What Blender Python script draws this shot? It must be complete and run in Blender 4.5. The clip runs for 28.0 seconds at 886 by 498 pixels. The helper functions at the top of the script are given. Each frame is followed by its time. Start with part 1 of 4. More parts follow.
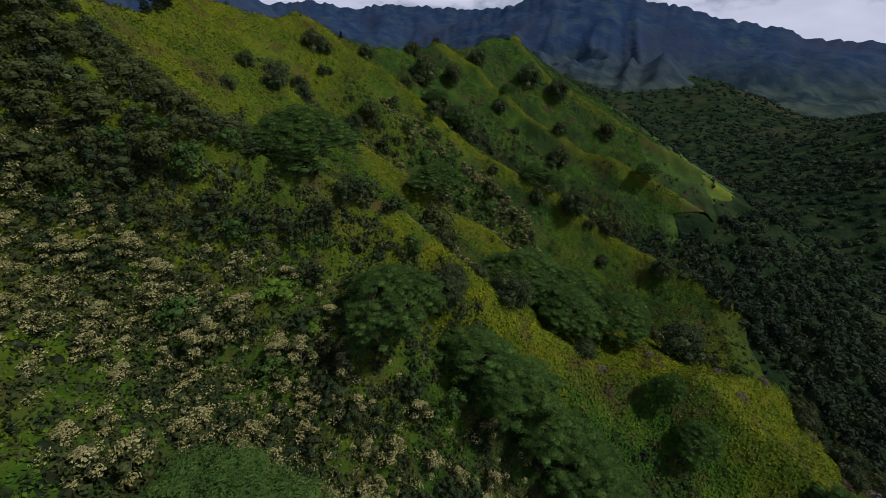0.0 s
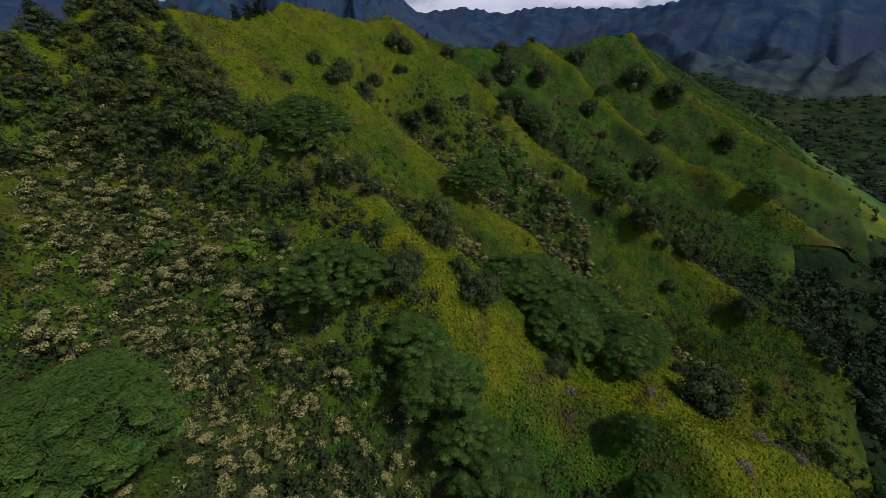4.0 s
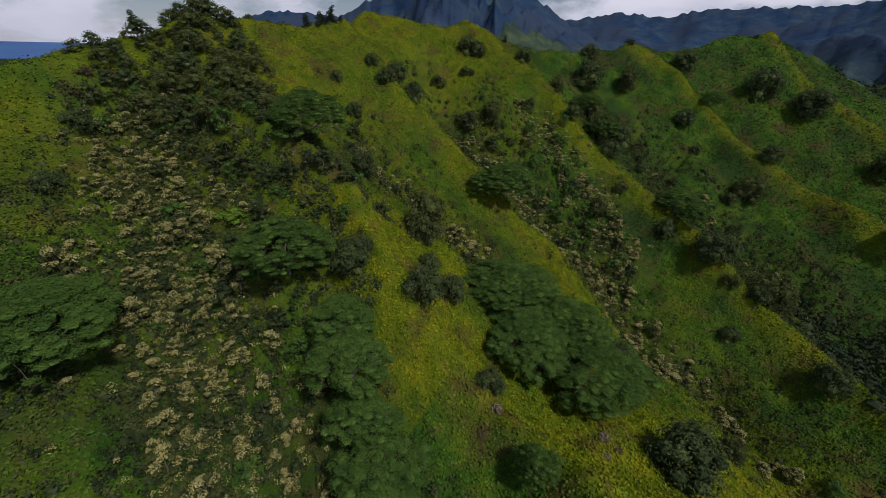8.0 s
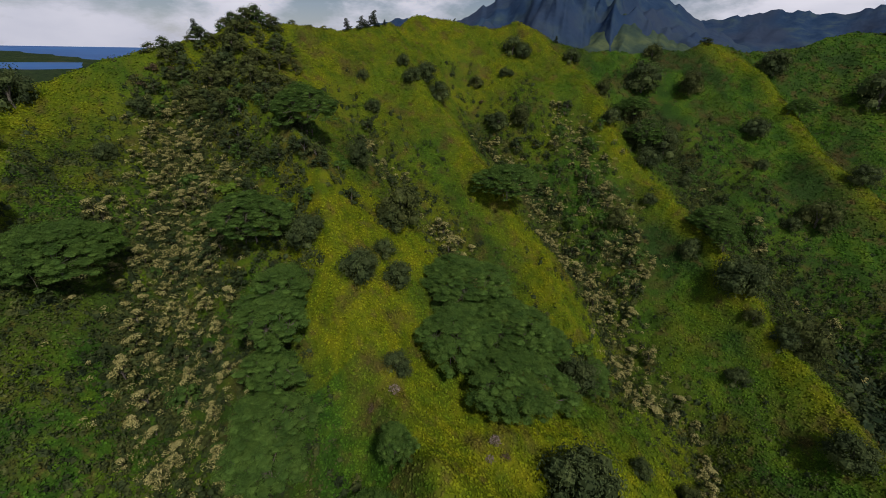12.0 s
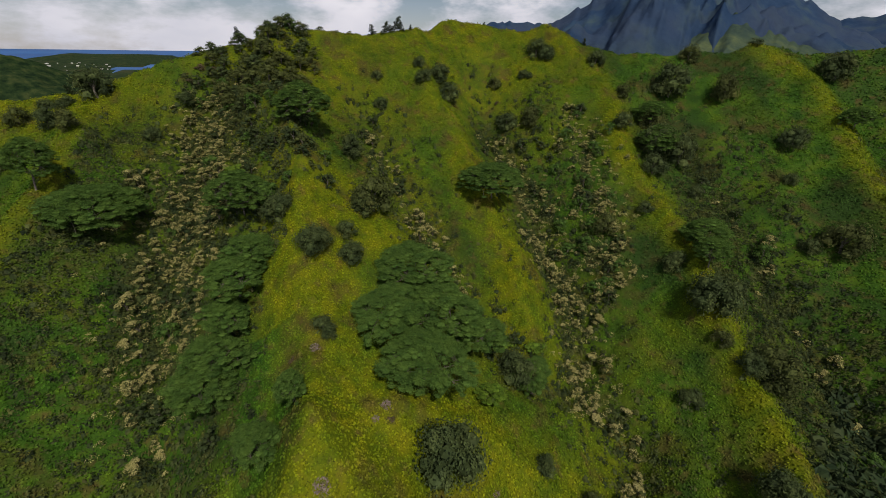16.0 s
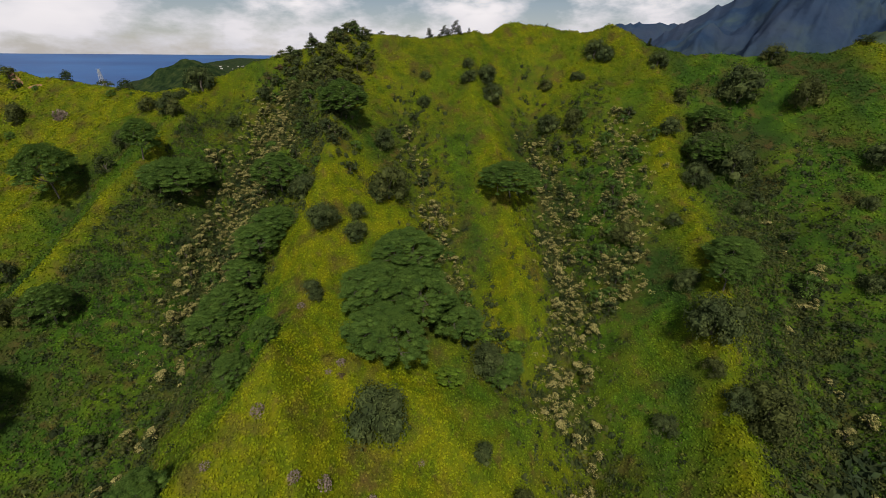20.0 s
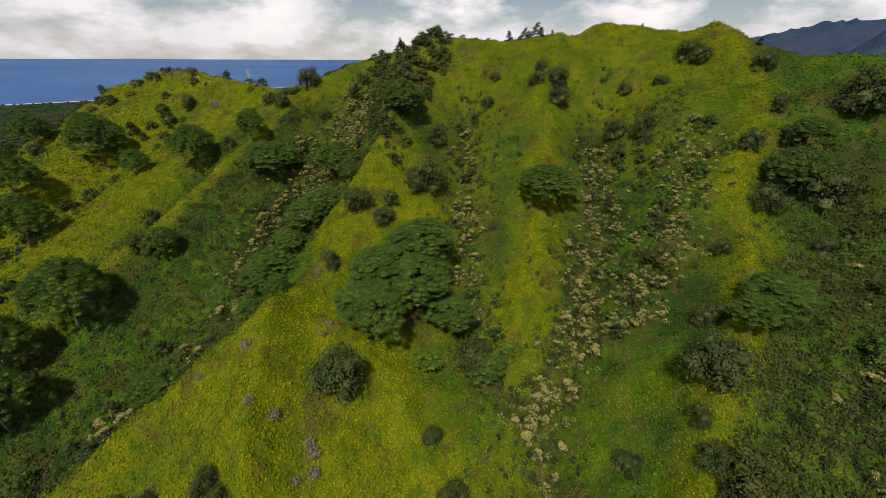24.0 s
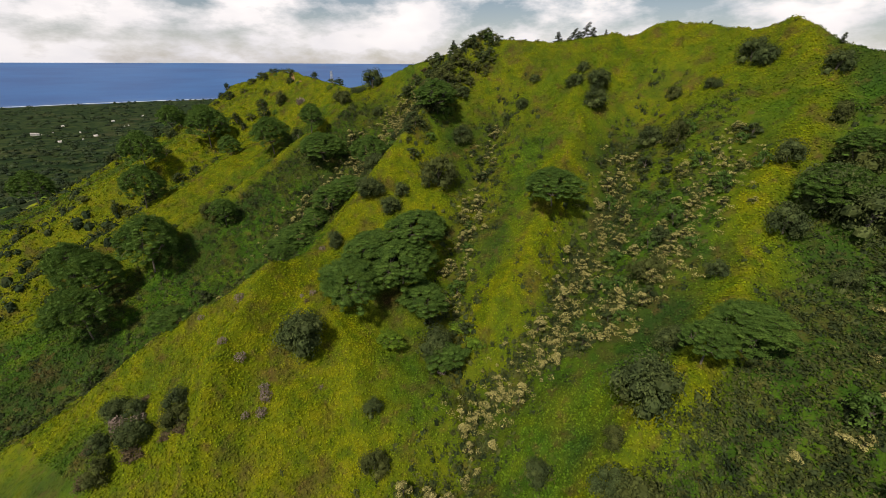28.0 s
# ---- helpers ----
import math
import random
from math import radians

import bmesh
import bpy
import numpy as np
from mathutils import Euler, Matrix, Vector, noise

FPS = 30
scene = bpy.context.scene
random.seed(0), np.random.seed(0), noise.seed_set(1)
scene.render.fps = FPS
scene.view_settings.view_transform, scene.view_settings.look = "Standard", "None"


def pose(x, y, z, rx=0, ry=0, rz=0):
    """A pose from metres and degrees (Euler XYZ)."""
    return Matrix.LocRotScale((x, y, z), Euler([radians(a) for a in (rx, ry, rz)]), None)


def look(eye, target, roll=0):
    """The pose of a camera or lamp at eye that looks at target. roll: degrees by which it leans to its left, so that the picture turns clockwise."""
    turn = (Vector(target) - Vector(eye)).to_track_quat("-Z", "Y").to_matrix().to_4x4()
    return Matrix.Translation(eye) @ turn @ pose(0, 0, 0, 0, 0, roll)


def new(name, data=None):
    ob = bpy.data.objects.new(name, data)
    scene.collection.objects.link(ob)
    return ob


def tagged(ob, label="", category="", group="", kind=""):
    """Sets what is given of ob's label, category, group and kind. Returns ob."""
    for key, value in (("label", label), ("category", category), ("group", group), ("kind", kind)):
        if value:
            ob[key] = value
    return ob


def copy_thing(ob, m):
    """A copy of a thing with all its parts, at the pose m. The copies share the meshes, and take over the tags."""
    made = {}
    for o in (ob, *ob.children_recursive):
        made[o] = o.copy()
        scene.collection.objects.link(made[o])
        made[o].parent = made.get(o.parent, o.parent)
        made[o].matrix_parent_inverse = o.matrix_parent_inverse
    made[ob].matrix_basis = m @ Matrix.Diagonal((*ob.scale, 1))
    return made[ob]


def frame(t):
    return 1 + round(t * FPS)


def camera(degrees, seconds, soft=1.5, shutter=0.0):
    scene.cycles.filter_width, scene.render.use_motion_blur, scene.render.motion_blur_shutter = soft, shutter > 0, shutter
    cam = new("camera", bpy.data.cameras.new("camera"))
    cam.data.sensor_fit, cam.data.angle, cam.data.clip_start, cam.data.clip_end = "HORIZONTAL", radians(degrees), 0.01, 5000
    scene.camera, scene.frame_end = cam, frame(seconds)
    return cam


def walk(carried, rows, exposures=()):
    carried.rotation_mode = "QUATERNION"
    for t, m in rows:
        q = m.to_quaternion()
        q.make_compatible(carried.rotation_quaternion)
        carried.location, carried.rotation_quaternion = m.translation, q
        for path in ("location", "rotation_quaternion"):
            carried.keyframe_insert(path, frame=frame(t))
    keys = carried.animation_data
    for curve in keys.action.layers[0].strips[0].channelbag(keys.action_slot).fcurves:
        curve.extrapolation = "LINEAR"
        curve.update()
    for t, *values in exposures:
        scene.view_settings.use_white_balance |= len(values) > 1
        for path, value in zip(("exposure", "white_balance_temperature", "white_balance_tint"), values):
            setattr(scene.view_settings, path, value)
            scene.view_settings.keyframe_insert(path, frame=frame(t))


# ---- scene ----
cam = camera(96.35, 28.0, soft=0.85)
ROWS = [
    (0.0, 0.0, 0.0, 150.0, 63.04, -3.06, 1.55),
    (0.5, 3.76, 0.02, 149.96, 62.97, -2.91, 3.28),
    (1.0, 7.72, 0.02, 149.95, 62.89, -2.83, 5.34),
    (1.5, 11.93, 0.14, 149.95, 62.81, -2.67, 7.8),
    (2.0, 16.53, 0.48, 149.95, 62.72, -2.55, 10.42),
    (2.5, 21.15, 0.92, 149.88, 62.67, -2.43, 12.89),
    (3.0, 25.73, 1.59, 149.7, 62.66, -2.34, 15.45),
    (3.5, 30.12, 2.58, 149.54, 62.63, -2.2, 18.15),
    (5.5, 48.19, 9.34, 148.7, 62.86, -1.55, 28.0),
    (6.0, 52.51, 11.6, 148.4, 62.95, -1.54, 31.07),
    (6.5, 56.62, 13.85, 148.27, 62.98, -1.47, 33.24),
    (7.0, 60.58, 16.37, 148.15, 63.0, -1.46, 35.41),
    (7.5, 64.66, 19.06, 148.16, 63.01, -1.45, 37.6),
    (8.0, 68.61, 21.79, 148.14, 63.09, -1.36, 39.66),
    (8.5, 72.46, 24.65, 148.18, 63.06, -1.34, 41.73),
    (9.0, 76.2, 27.48, 148.21, 63.07, -1.31, 43.81),
    (9.5, 79.93, 30.33, 148.28, 63.03, -1.3, 46.2),
    (10.0, 83.65, 33.21, 148.25, 63.07, -1.22, 48.58),
    (10.5, 87.5, 36.36, 148.08, 63.13, -1.19, 50.34),
    (11.0, 91.27, 39.59, 147.82, 63.26, -1.1, 51.67),
    (11.5, 94.87, 43.1, 147.66, 63.26, -1.09, 53.41),
    (12.0, 98.49, 46.66, 147.58, 63.27, -1.03, 55.25),
    (12.5, 102.11, 50.23, 147.6, 63.28, -0.98, 57.19),
    (14.5, 115.65, 63.96, 147.9, 63.34, -0.91, 64.79),
    (15.0, 118.8, 67.5, 147.94, 63.37, -0.91, 65.83),
    (15.5, 121.67, 70.95, 147.96, 63.41, -0.88, 66.72),
    (16.0, 124.38, 74.33, 147.8, 63.48, -0.86, 67.74),
    (16.5, 126.91, 77.59, 147.55, 63.55, -0.83, 68.92),
    (17.0, 129.27, 80.74, 147.34, 63.6, -0.85, 70.28),
    (17.5, 131.48, 83.93, 147.24, 63.62, -0.82, 72.02),
    (18.0, 133.59, 87.55, 147.3, 63.64, -0.8, 74.18),
    (18.5, 135.51, 91.47, 147.32, 63.68, -0.73, 76.33),
    (19.0, 137.47, 95.56, 147.23, 63.74, -0.67, 78.49),
    (19.5, 139.25, 99.71, 147.18, 63.75, -0.59, 80.78),
    (20.0, 140.91, 104.02, 147.18, 63.77, -0.59, 83.27),
    (20.5, 142.26, 108.47, 147.19, 63.78, -0.5, 85.63),
    (21.0, 143.53, 113.0, 147.25, 63.81, -0.5, 88.12),
    (21.5, 144.5, 117.47, 147.17, 63.89, -0.41, 90.54),
    (23.5, 145.78, 136.12, 146.43, 64.14, -0.39, 100.24),
    (24.0, 145.47, 140.84, 146.27, 64.2, -0.38, 102.63),
    (24.5, 144.93, 145.38, 146.09, 64.27, -0.35, 105.0),
    (25.0, 144.21, 149.94, 145.89, 64.34, -0.41, 107.21),
    (25.5, 143.53, 154.46, 145.68, 64.41, -0.39, 109.11),
    (26.0, 142.92, 159.15, 145.5, 64.49, -0.41, 111.1),
    (26.5, 142.16, 163.91, 145.29, 64.55, -0.41, 113.06),
    (27.0, 141.23, 168.82, 145.18, 64.59, -0.42, 114.84),
    (27.5, 140.03, 173.61, 145.14, 64.61, -0.37, 116.43),
    (28.0, 138.75, 178.3, 145.12, 64.65, -0.36, 118.13),
]
walk(cam, [(t, pose(x, y, z, rx, ry, rz)) for t, x, y, z, rx, ry, rz in ROWS], exposures=[(0.0, -0.97, 5650, 21), (8.0, -0.86, 5950, 20), (16.0, -0.6, 6450, 17), (24.0, -0.28, 6950, 15), (28.0, -0.18, 7000, 15)])

# ---- world and sun ----
SUN_AZ, SUN_EL = 94.0, 52.0   # degrees: azimuth turned from +y towards +x, and height
world = bpy.data.worlds.new("sky_world")
scene.world = world
world.use_nodes = True
wt = world.node_tree
wt.nodes.clear()
w_out = wt.nodes.new("ShaderNodeOutputWorld")
w_bg = wt.nodes.new("ShaderNodeBackground")
sky = wt.nodes.new("ShaderNodeTexSky")
sky.sky_type, sky.sun_disc = "NISHITA", False
sky.sun_elevation, sky.sun_rotation = radians(SUN_EL), radians(SUN_AZ)
sky.altitude, sky.dust_density, sky.ozone_density = 0, 0.15, 2.0
w_co = wt.nodes.new("ShaderNodeTexCoord")
w_map = wt.nodes.new("ShaderNodeMapping")
w_map.inputs["Scale"].default_value = (1.0, 1.0, 2.6)
w_map.inputs["Location"].default_value = (0.35, 0.1, 0.2)
w_n1 = wt.nodes.new("ShaderNodeTexNoise")
w_n1.inputs["Scale"].default_value, w_n1.inputs["Detail"].default_value, w_n1.inputs["Roughness"].default_value = 4.2, 9.0, 0.58
w_r1 = wt.nodes.new("ShaderNodeValToRGB")
w_r1.color_ramp.elements[0].position, w_r1.color_ramp.elements[1].position = 0.41, 0.55
w_n2 = wt.nodes.new("ShaderNodeTexNoise")
w_n2.inputs["Scale"].default_value, w_n2.inputs["Detail"].default_value = 4.5, 8.0
w_r2 = wt.nodes.new("ShaderNodeValToRGB")
w_r2.color_ramp.elements[0].position, w_r2.color_ramp.elements[1].position = 0.33, 0.62
w_r2.color_ramp.elements[0].color, w_r2.color_ramp.elements[1].color = (12.2, 12.7, 13.6, 1), (17.5, 17.5, 17.6, 1)
w_mix = wt.nodes.new("ShaderNodeMix")
w_mix.data_type = "RGBA"
w_sep = wt.nodes.new("ShaderNodeSeparateXYZ")
w_low = wt.nodes.new("ShaderNodeMapRange")
w_low.inputs["From Min"].default_value, w_low.inputs["From Max"].default_value = 0.0, 0.13
w_low.inputs["To Min"].default_value, w_low.inputs["To Max"].default_value = 0.5, 0.0
w_high = wt.nodes.new("ShaderNodeMapRange")
w_high.inputs["From Min"].default_value, w_high.inputs["From Max"].default_value = 0.45, 0.75
w_high.inputs["To Min"].default_value, w_high.inputs["To Max"].default_value = 1.0, 0.15
w_fac = wt.nodes.new("ShaderNodeMath")
w_fac.operation = "MULTIPLY"
w_haze = wt.nodes.new("ShaderNodeMix")
w_haze.data_type = "RGBA"
w_haze.inputs[7].default_value = (8.6, 9.2, 10.4, 1)
for a, b in ((w_co.outputs["Generated"], w_map.inputs["Vector"]), (w_map.outputs["Vector"], w_n1.inputs["Vector"]),
             (w_map.outputs["Vector"], w_n2.inputs["Vector"]), (w_n1.outputs["Fac"], w_r1.inputs["Fac"]),
             (w_n2.outputs["Fac"], w_r2.inputs["Fac"]), (w_r1.outputs["Color"], w_fac.inputs[0]), (w_sep.outputs["Z"], w_high.inputs["Value"]), (w_high.outputs["Result"], w_fac.inputs[1]), (w_fac.outputs["Value"], w_mix.inputs[0]),
             (sky.outputs["Color"], w_mix.inputs[6]), (w_r2.outputs["Color"], w_mix.inputs[7]),
             (w_co.outputs["Generated"], w_sep.inputs[0]), (w_sep.outputs["Z"], w_low.inputs["Value"]), (w_low.outputs["Result"], w_haze.inputs[0]),
             (w_mix.outputs[2], w_haze.inputs[6]), (w_haze.outputs[2], w_bg.inputs["Color"]), (w_bg.outputs["Background"], w_out.inputs["Surface"])):
    wt.links.new(a, b)
w_bg.inputs["Strength"].default_value = 0.075

sun_data = bpy.data.lights.new("sun", "SUN")
sun_data.energy, sun_data.angle, sun_data.color = 5.0, radians(5.0), (1.0, 0.93, 0.78)
sun_ob = new("sun", sun_data)
sun_dir = Vector((math.sin(radians(SUN_AZ)) * math.cos(radians(SUN_EL)), math.cos(radians(SUN_AZ)) * math.cos(radians(SUN_EL)), math.sin(radians(SUN_EL))))
sun_ob.matrix_world = look(tuple(sun_dir * 400), (0, 0, 0))


# ---- materials ----
def material(name, stops, scale=1.0, rough=0.7, bump=0.0, bump_scale=3.0, second=None, random_amount=0.0, island=False, spec=0.3, trans=0.0, detail=6.0):
    """A matt surface whose colour runs through the stops by noise; second: (scale, colour, low, high) of larger stains."""
    m = bpy.data.materials.new(name)
    m.use_nodes = True
    nt = m.node_tree
    bs = nt.nodes["Principled BSDF"]
    bs.inputs["Roughness"].default_value = rough
    bs.inputs["Specular IOR Level"].default_value = spec
    co = nt.nodes.new("ShaderNodeTexCoord")
    n = nt.nodes.new("ShaderNodeTexNoise")
    n.inputs["Scale"].default_value, n.inputs["Detail"].default_value, n.inputs["Roughness"].default_value = scale, detail, 0.62
    nt.links.new(co.outputs["Object"], n.inputs["Vector"])
    ramp = nt.nodes.new("ShaderNodeValToRGB")
    el = ramp.color_ramp.elements
    while len(el) < len(stops):
        el.new(0.5)
    for i, (p, c) in enumerate(stops):
        el[i].position, el[i].color = p, (*c, 1)
    nt.links.new(n.outputs["Fac"], ramp.inputs["Fac"])
    out = ramp.outputs["Color"]
    for s in (second or ()):
        sc, c, lo, hi = s
        n2 = nt.nodes.new("ShaderNodeTexNoise")
        n2.inputs["Scale"].default_value, n2.inputs["Detail"].default_value = sc, 7.0
        off = nt.nodes.new("ShaderNodeMapping")
        off.inputs["Location"].default_value = (13.7 * hi, 5.1 + lo * 31, 3.3)
        nt.links.new(co.outputs["Object"], off.inputs["Vector"])
        nt.links.new(off.outputs["Vector"], n2.inputs["Vector"])
        mr = nt.nodes.new("ShaderNodeMapRange")
        mr.inputs["From Min"].default_value, mr.inputs["From Max"].default_value = lo, hi
        nt.links.new(n2.outputs["Fac"], mr.inputs["Value"])
        mx = nt.nodes.new("ShaderNodeMix")
        mx.data_type = "RGBA"
        nt.links.new(mr.outputs["Result"], mx.inputs[0])
        nt.links.new(out, mx.inputs[6])
        mx.inputs[7].default_value = (*c, 1)
        out = mx.outputs[2]
    if random_amount:
        if island:
            rnd = nt.nodes.new("ShaderNodeNewGeometry").outputs["Random Per Island"]
        else:
            rnd = nt.nodes.new("ShaderNodeObjectInfo").outputs["Random"]
        mr = nt.nodes.new("ShaderNodeMapRange")
        mr.inputs["To Min"].default_value, mr.inputs["To Max"].default_value = 1 - random_amount, 1 + random_amount
        nt.links.new(rnd, mr.inputs["Value"])
        hs = nt.nodes.new("ShaderNodeHueSaturation")
        nt.links.new(mr.outputs["Result"], hs.inputs["Value"])
        nt.links.new(out, hs.inputs["Color"])
        out = hs.outputs["Color"]
    nt.links.new(out, bs.inputs["Base Color"])
    if bump:
        nb = nt.nodes.new("ShaderNodeTexNoise")
        nb.inputs["Scale"].default_value, nb.inputs["Detail"].default_value = bump_scale, 5.0
        nt.links.new(co.outputs["Object"], nb.inputs["Vector"])
        bp = nt.nodes.new("ShaderNodeBump")
        bp.inputs["Strength"].default_value, bp.inputs["Distance"].default_value = 1.0, bump
        nt.links.new(nb.outputs["Fac"], bp.inputs["Height"])
        nt.links.new(bp.outputs["Normal"], bs.inputs["Normal"])
    if trans:
        tr = nt.nodes.new("ShaderNodeBsdfTranslucent")
        nt.links.new(out, tr.inputs["Color"])
        ms = nt.nodes.new("ShaderNodeMixShader")
        ms.inputs[0].default_value = trans
        nt.links.new(bs.outputs["BSDF"], ms.inputs[1])
        nt.links.new(tr.outputs["BSDF"], ms.inputs[2])
        nt.links.new(ms.outputs["Shader"], nt.nodes["Material Output"].inputs["Surface"])
    return m




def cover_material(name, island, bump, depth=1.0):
    """Ferns that give way to yellow-green grass by the share in the mesh's attribute "grass", with brown dead fronds in
    patches; depth: below 1 it darkens the colours as painted shade under the top leaves.
    """
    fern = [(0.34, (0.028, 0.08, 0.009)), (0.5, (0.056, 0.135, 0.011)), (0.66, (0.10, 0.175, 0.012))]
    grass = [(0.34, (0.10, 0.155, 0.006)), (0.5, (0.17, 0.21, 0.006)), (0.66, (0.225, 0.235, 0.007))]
    m = material(name, fern, 0.16, 0.7, bump, 1.5, second=((0.035, (0.036, 0.08, 0.014), 0.46, 0.6),), spec=0.06, trans=0.18 if island else 0.0)
    nt = m.node_tree
    bs = nt.nodes["Principled BSDF"]
    first = bs.inputs["Base Color"].links[0].from_socket
    co = next(n for n in nt.nodes if n.type == "TEX_COORD").outputs["Object"]

    def noise_node(scale, shift):
        mp = nt.nodes.new("ShaderNodeMapping")
        mp.inputs["Location"].default_value = shift
        n = nt.nodes.new("ShaderNodeTexNoise")
        n.inputs["Scale"].default_value, n.inputs["Detail"].default_value, n.inputs["Roughness"].default_value = scale, 7.0, 0.6
        nt.links.new(co, mp.inputs["Vector"]), nt.links.new(mp.outputs["Vector"], n.inputs["Vector"])
        return n.outputs["Fac"]

    def mixed(fac, a, b):
        mx = nt.nodes.new("ShaderNodeMix")
        mx.data_type = "RGBA"
        nt.links.new(fac, mx.inputs[0])
        nt.links.new(a, mx.inputs[6])
        if isinstance(b, tuple):
            mx.inputs[7].default_value = (*b, 1)
        else:
            nt.links.new(b, mx.inputs[7])
        return mx.outputs[2]

    def spread(value, lo, hi, top=1.0):
        mr = nt.nodes.new("ShaderNodeMapRange")
        mr.inputs["From Min"].default_value, mr.inputs["From Max"].default_value, mr.inputs["To Max"].default_value = lo, hi, top
        nt.links.new(value, mr.inputs["Value"])
        return mr.outputs["Result"]

    ramp = nt.nodes.new("ShaderNodeValToRGB")
    ramp.color_ramp.elements.new(0.5)
    for e, (p, c) in zip(ramp.color_ramp.elements, grass):
        e.position, e.color = p, (*c, 1)
    nt.links.new(noise_node(0.22, (4, 9, 2)), ramp.inputs["Fac"])
    at = nt.nodes.new("ShaderNodeAttribute")
    at.attribute_name = "grass"
    out = mixed(at.outputs["Fac"], first, ramp.outputs["Color"])
    out = mixed(spread(noise_node(0.085, (31, 7, 5)), 0.54, 0.68, 0.7), out, (0.10, 0.068, 0.026))
    out = mixed(spread(noise_node(0.21, (3, 17, 8)), 0.56, 0.70, 0.6), out, (0.15, 0.085, 0.036))
    # near-black noise flecks, painted in as shaded creases between leaf clumps
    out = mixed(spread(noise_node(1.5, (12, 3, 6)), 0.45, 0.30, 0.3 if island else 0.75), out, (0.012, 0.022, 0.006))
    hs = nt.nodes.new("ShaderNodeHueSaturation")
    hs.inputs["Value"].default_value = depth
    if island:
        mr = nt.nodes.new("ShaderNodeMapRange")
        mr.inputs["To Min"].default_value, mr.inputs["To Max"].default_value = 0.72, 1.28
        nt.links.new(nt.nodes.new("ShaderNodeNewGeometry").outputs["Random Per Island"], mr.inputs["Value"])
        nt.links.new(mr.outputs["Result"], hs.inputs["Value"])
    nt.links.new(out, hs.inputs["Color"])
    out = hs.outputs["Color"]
    nt.links.new(out, bs.inputs["Base Color"])
    for n in nt.nodes:
        if n.type == "BSDF_TRANSLUCENT":
            nt.links.new(out, n.inputs["Color"])
    return m


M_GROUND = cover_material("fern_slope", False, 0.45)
# same fern colours dimmed to 0.6: shade below the top leaves, put into colour
M_SHADED_FERN = cover_material("shaded_fern_leaves", False, 0.35, 0.6)
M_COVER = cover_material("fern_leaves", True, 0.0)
M_SEA = material("sea_water", [(0.35, (0.006, 0.062, 0.22)), (0.65, (0.014, 0.105, 0.31))], 0.0015, 0.5, 0.5, 0.05, spec=0.15)
# forest whose base colour is turned blue to stand in for distance haze
M_FAR = material("hazed_far_forest", [(0.3, (0.014, 0.034, 0.074)), (0.5, (0.024, 0.048, 0.094)), (0.68, (0.046, 0.076, 0.09))], 0.012, 0.95, 5.0, 0.05, spec=0.02,
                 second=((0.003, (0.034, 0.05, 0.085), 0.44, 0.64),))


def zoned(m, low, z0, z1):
    """Greener woods low on a mountain, fading with height into the painted haze blue."""
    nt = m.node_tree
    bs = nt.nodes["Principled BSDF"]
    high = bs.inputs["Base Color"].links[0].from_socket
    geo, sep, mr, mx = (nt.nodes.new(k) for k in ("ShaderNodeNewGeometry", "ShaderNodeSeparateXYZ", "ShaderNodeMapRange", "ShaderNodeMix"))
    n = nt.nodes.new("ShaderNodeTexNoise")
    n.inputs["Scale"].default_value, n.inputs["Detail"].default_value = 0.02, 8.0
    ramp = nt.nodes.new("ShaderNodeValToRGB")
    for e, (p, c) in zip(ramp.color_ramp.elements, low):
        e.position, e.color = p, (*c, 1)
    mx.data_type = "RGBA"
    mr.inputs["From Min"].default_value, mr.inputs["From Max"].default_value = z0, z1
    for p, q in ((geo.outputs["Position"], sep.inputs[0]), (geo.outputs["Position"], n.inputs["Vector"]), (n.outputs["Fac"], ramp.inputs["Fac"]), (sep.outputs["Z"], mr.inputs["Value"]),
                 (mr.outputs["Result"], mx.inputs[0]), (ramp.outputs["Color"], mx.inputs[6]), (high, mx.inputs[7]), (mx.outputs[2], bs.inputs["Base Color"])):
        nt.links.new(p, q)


M_SPUR = material("spur_forest", [(0.3, (0.024, 0.042, 0.04)), (0.5, (0.042, 0.066, 0.046)), (0.68, (0.085, 0.11, 0.05))], 0.014, 0.95, 5.0, 0.06, spec=0.02)
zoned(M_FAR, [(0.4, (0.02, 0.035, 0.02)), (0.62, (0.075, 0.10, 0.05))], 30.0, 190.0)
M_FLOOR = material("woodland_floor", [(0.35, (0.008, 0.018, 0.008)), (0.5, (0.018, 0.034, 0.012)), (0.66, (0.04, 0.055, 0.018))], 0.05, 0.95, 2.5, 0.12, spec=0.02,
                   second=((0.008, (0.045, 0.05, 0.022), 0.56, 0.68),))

# ---- the lie of the land: crests and gullies as lines of (x, y, height) ----
main_crest = [(-135, -300, 72), (-125, -190, 120), (-129, -140, 135), (-116, -97, 135), (-103, -55, 129), (-92, -20, 127), (-84, 12, 132), (-82, 35, 140), (-84, 58, 145), (-84, 72, 150), (-83, 86, 154), (-82, 100, 153), (-84, 118, 153), (-87, 136, 154), (-97, 155, 156), (-105, 171, 162), (-90, 194, 157), (-75, 215, 159), (-46, 234, 147), (-32, 258, 145), (-12, 287, 151), (8, 318, 147), (30, 347, 157), (48, 357, 159), (60, 400, 151), (90, 446, 136)]
middle_spur = [(-83, 80, 152), (-62, 74, 141), (-45, 74, 131), (-28, 79, 123), (-12, 82, 117), (2, 77, 107), (19, 77, 93), (41, 75, 78.5), (52, 73, 79.8), (62, 72, 79.8), (82, 61, 72), (95, 48, 61), (112, 33, 45), (135, 20, 30)]
spur_nose = [(62, 72, 79.8), (80, 79, 76), (95, 84, 69), (110, 92, 55), (125, 98, 42)]
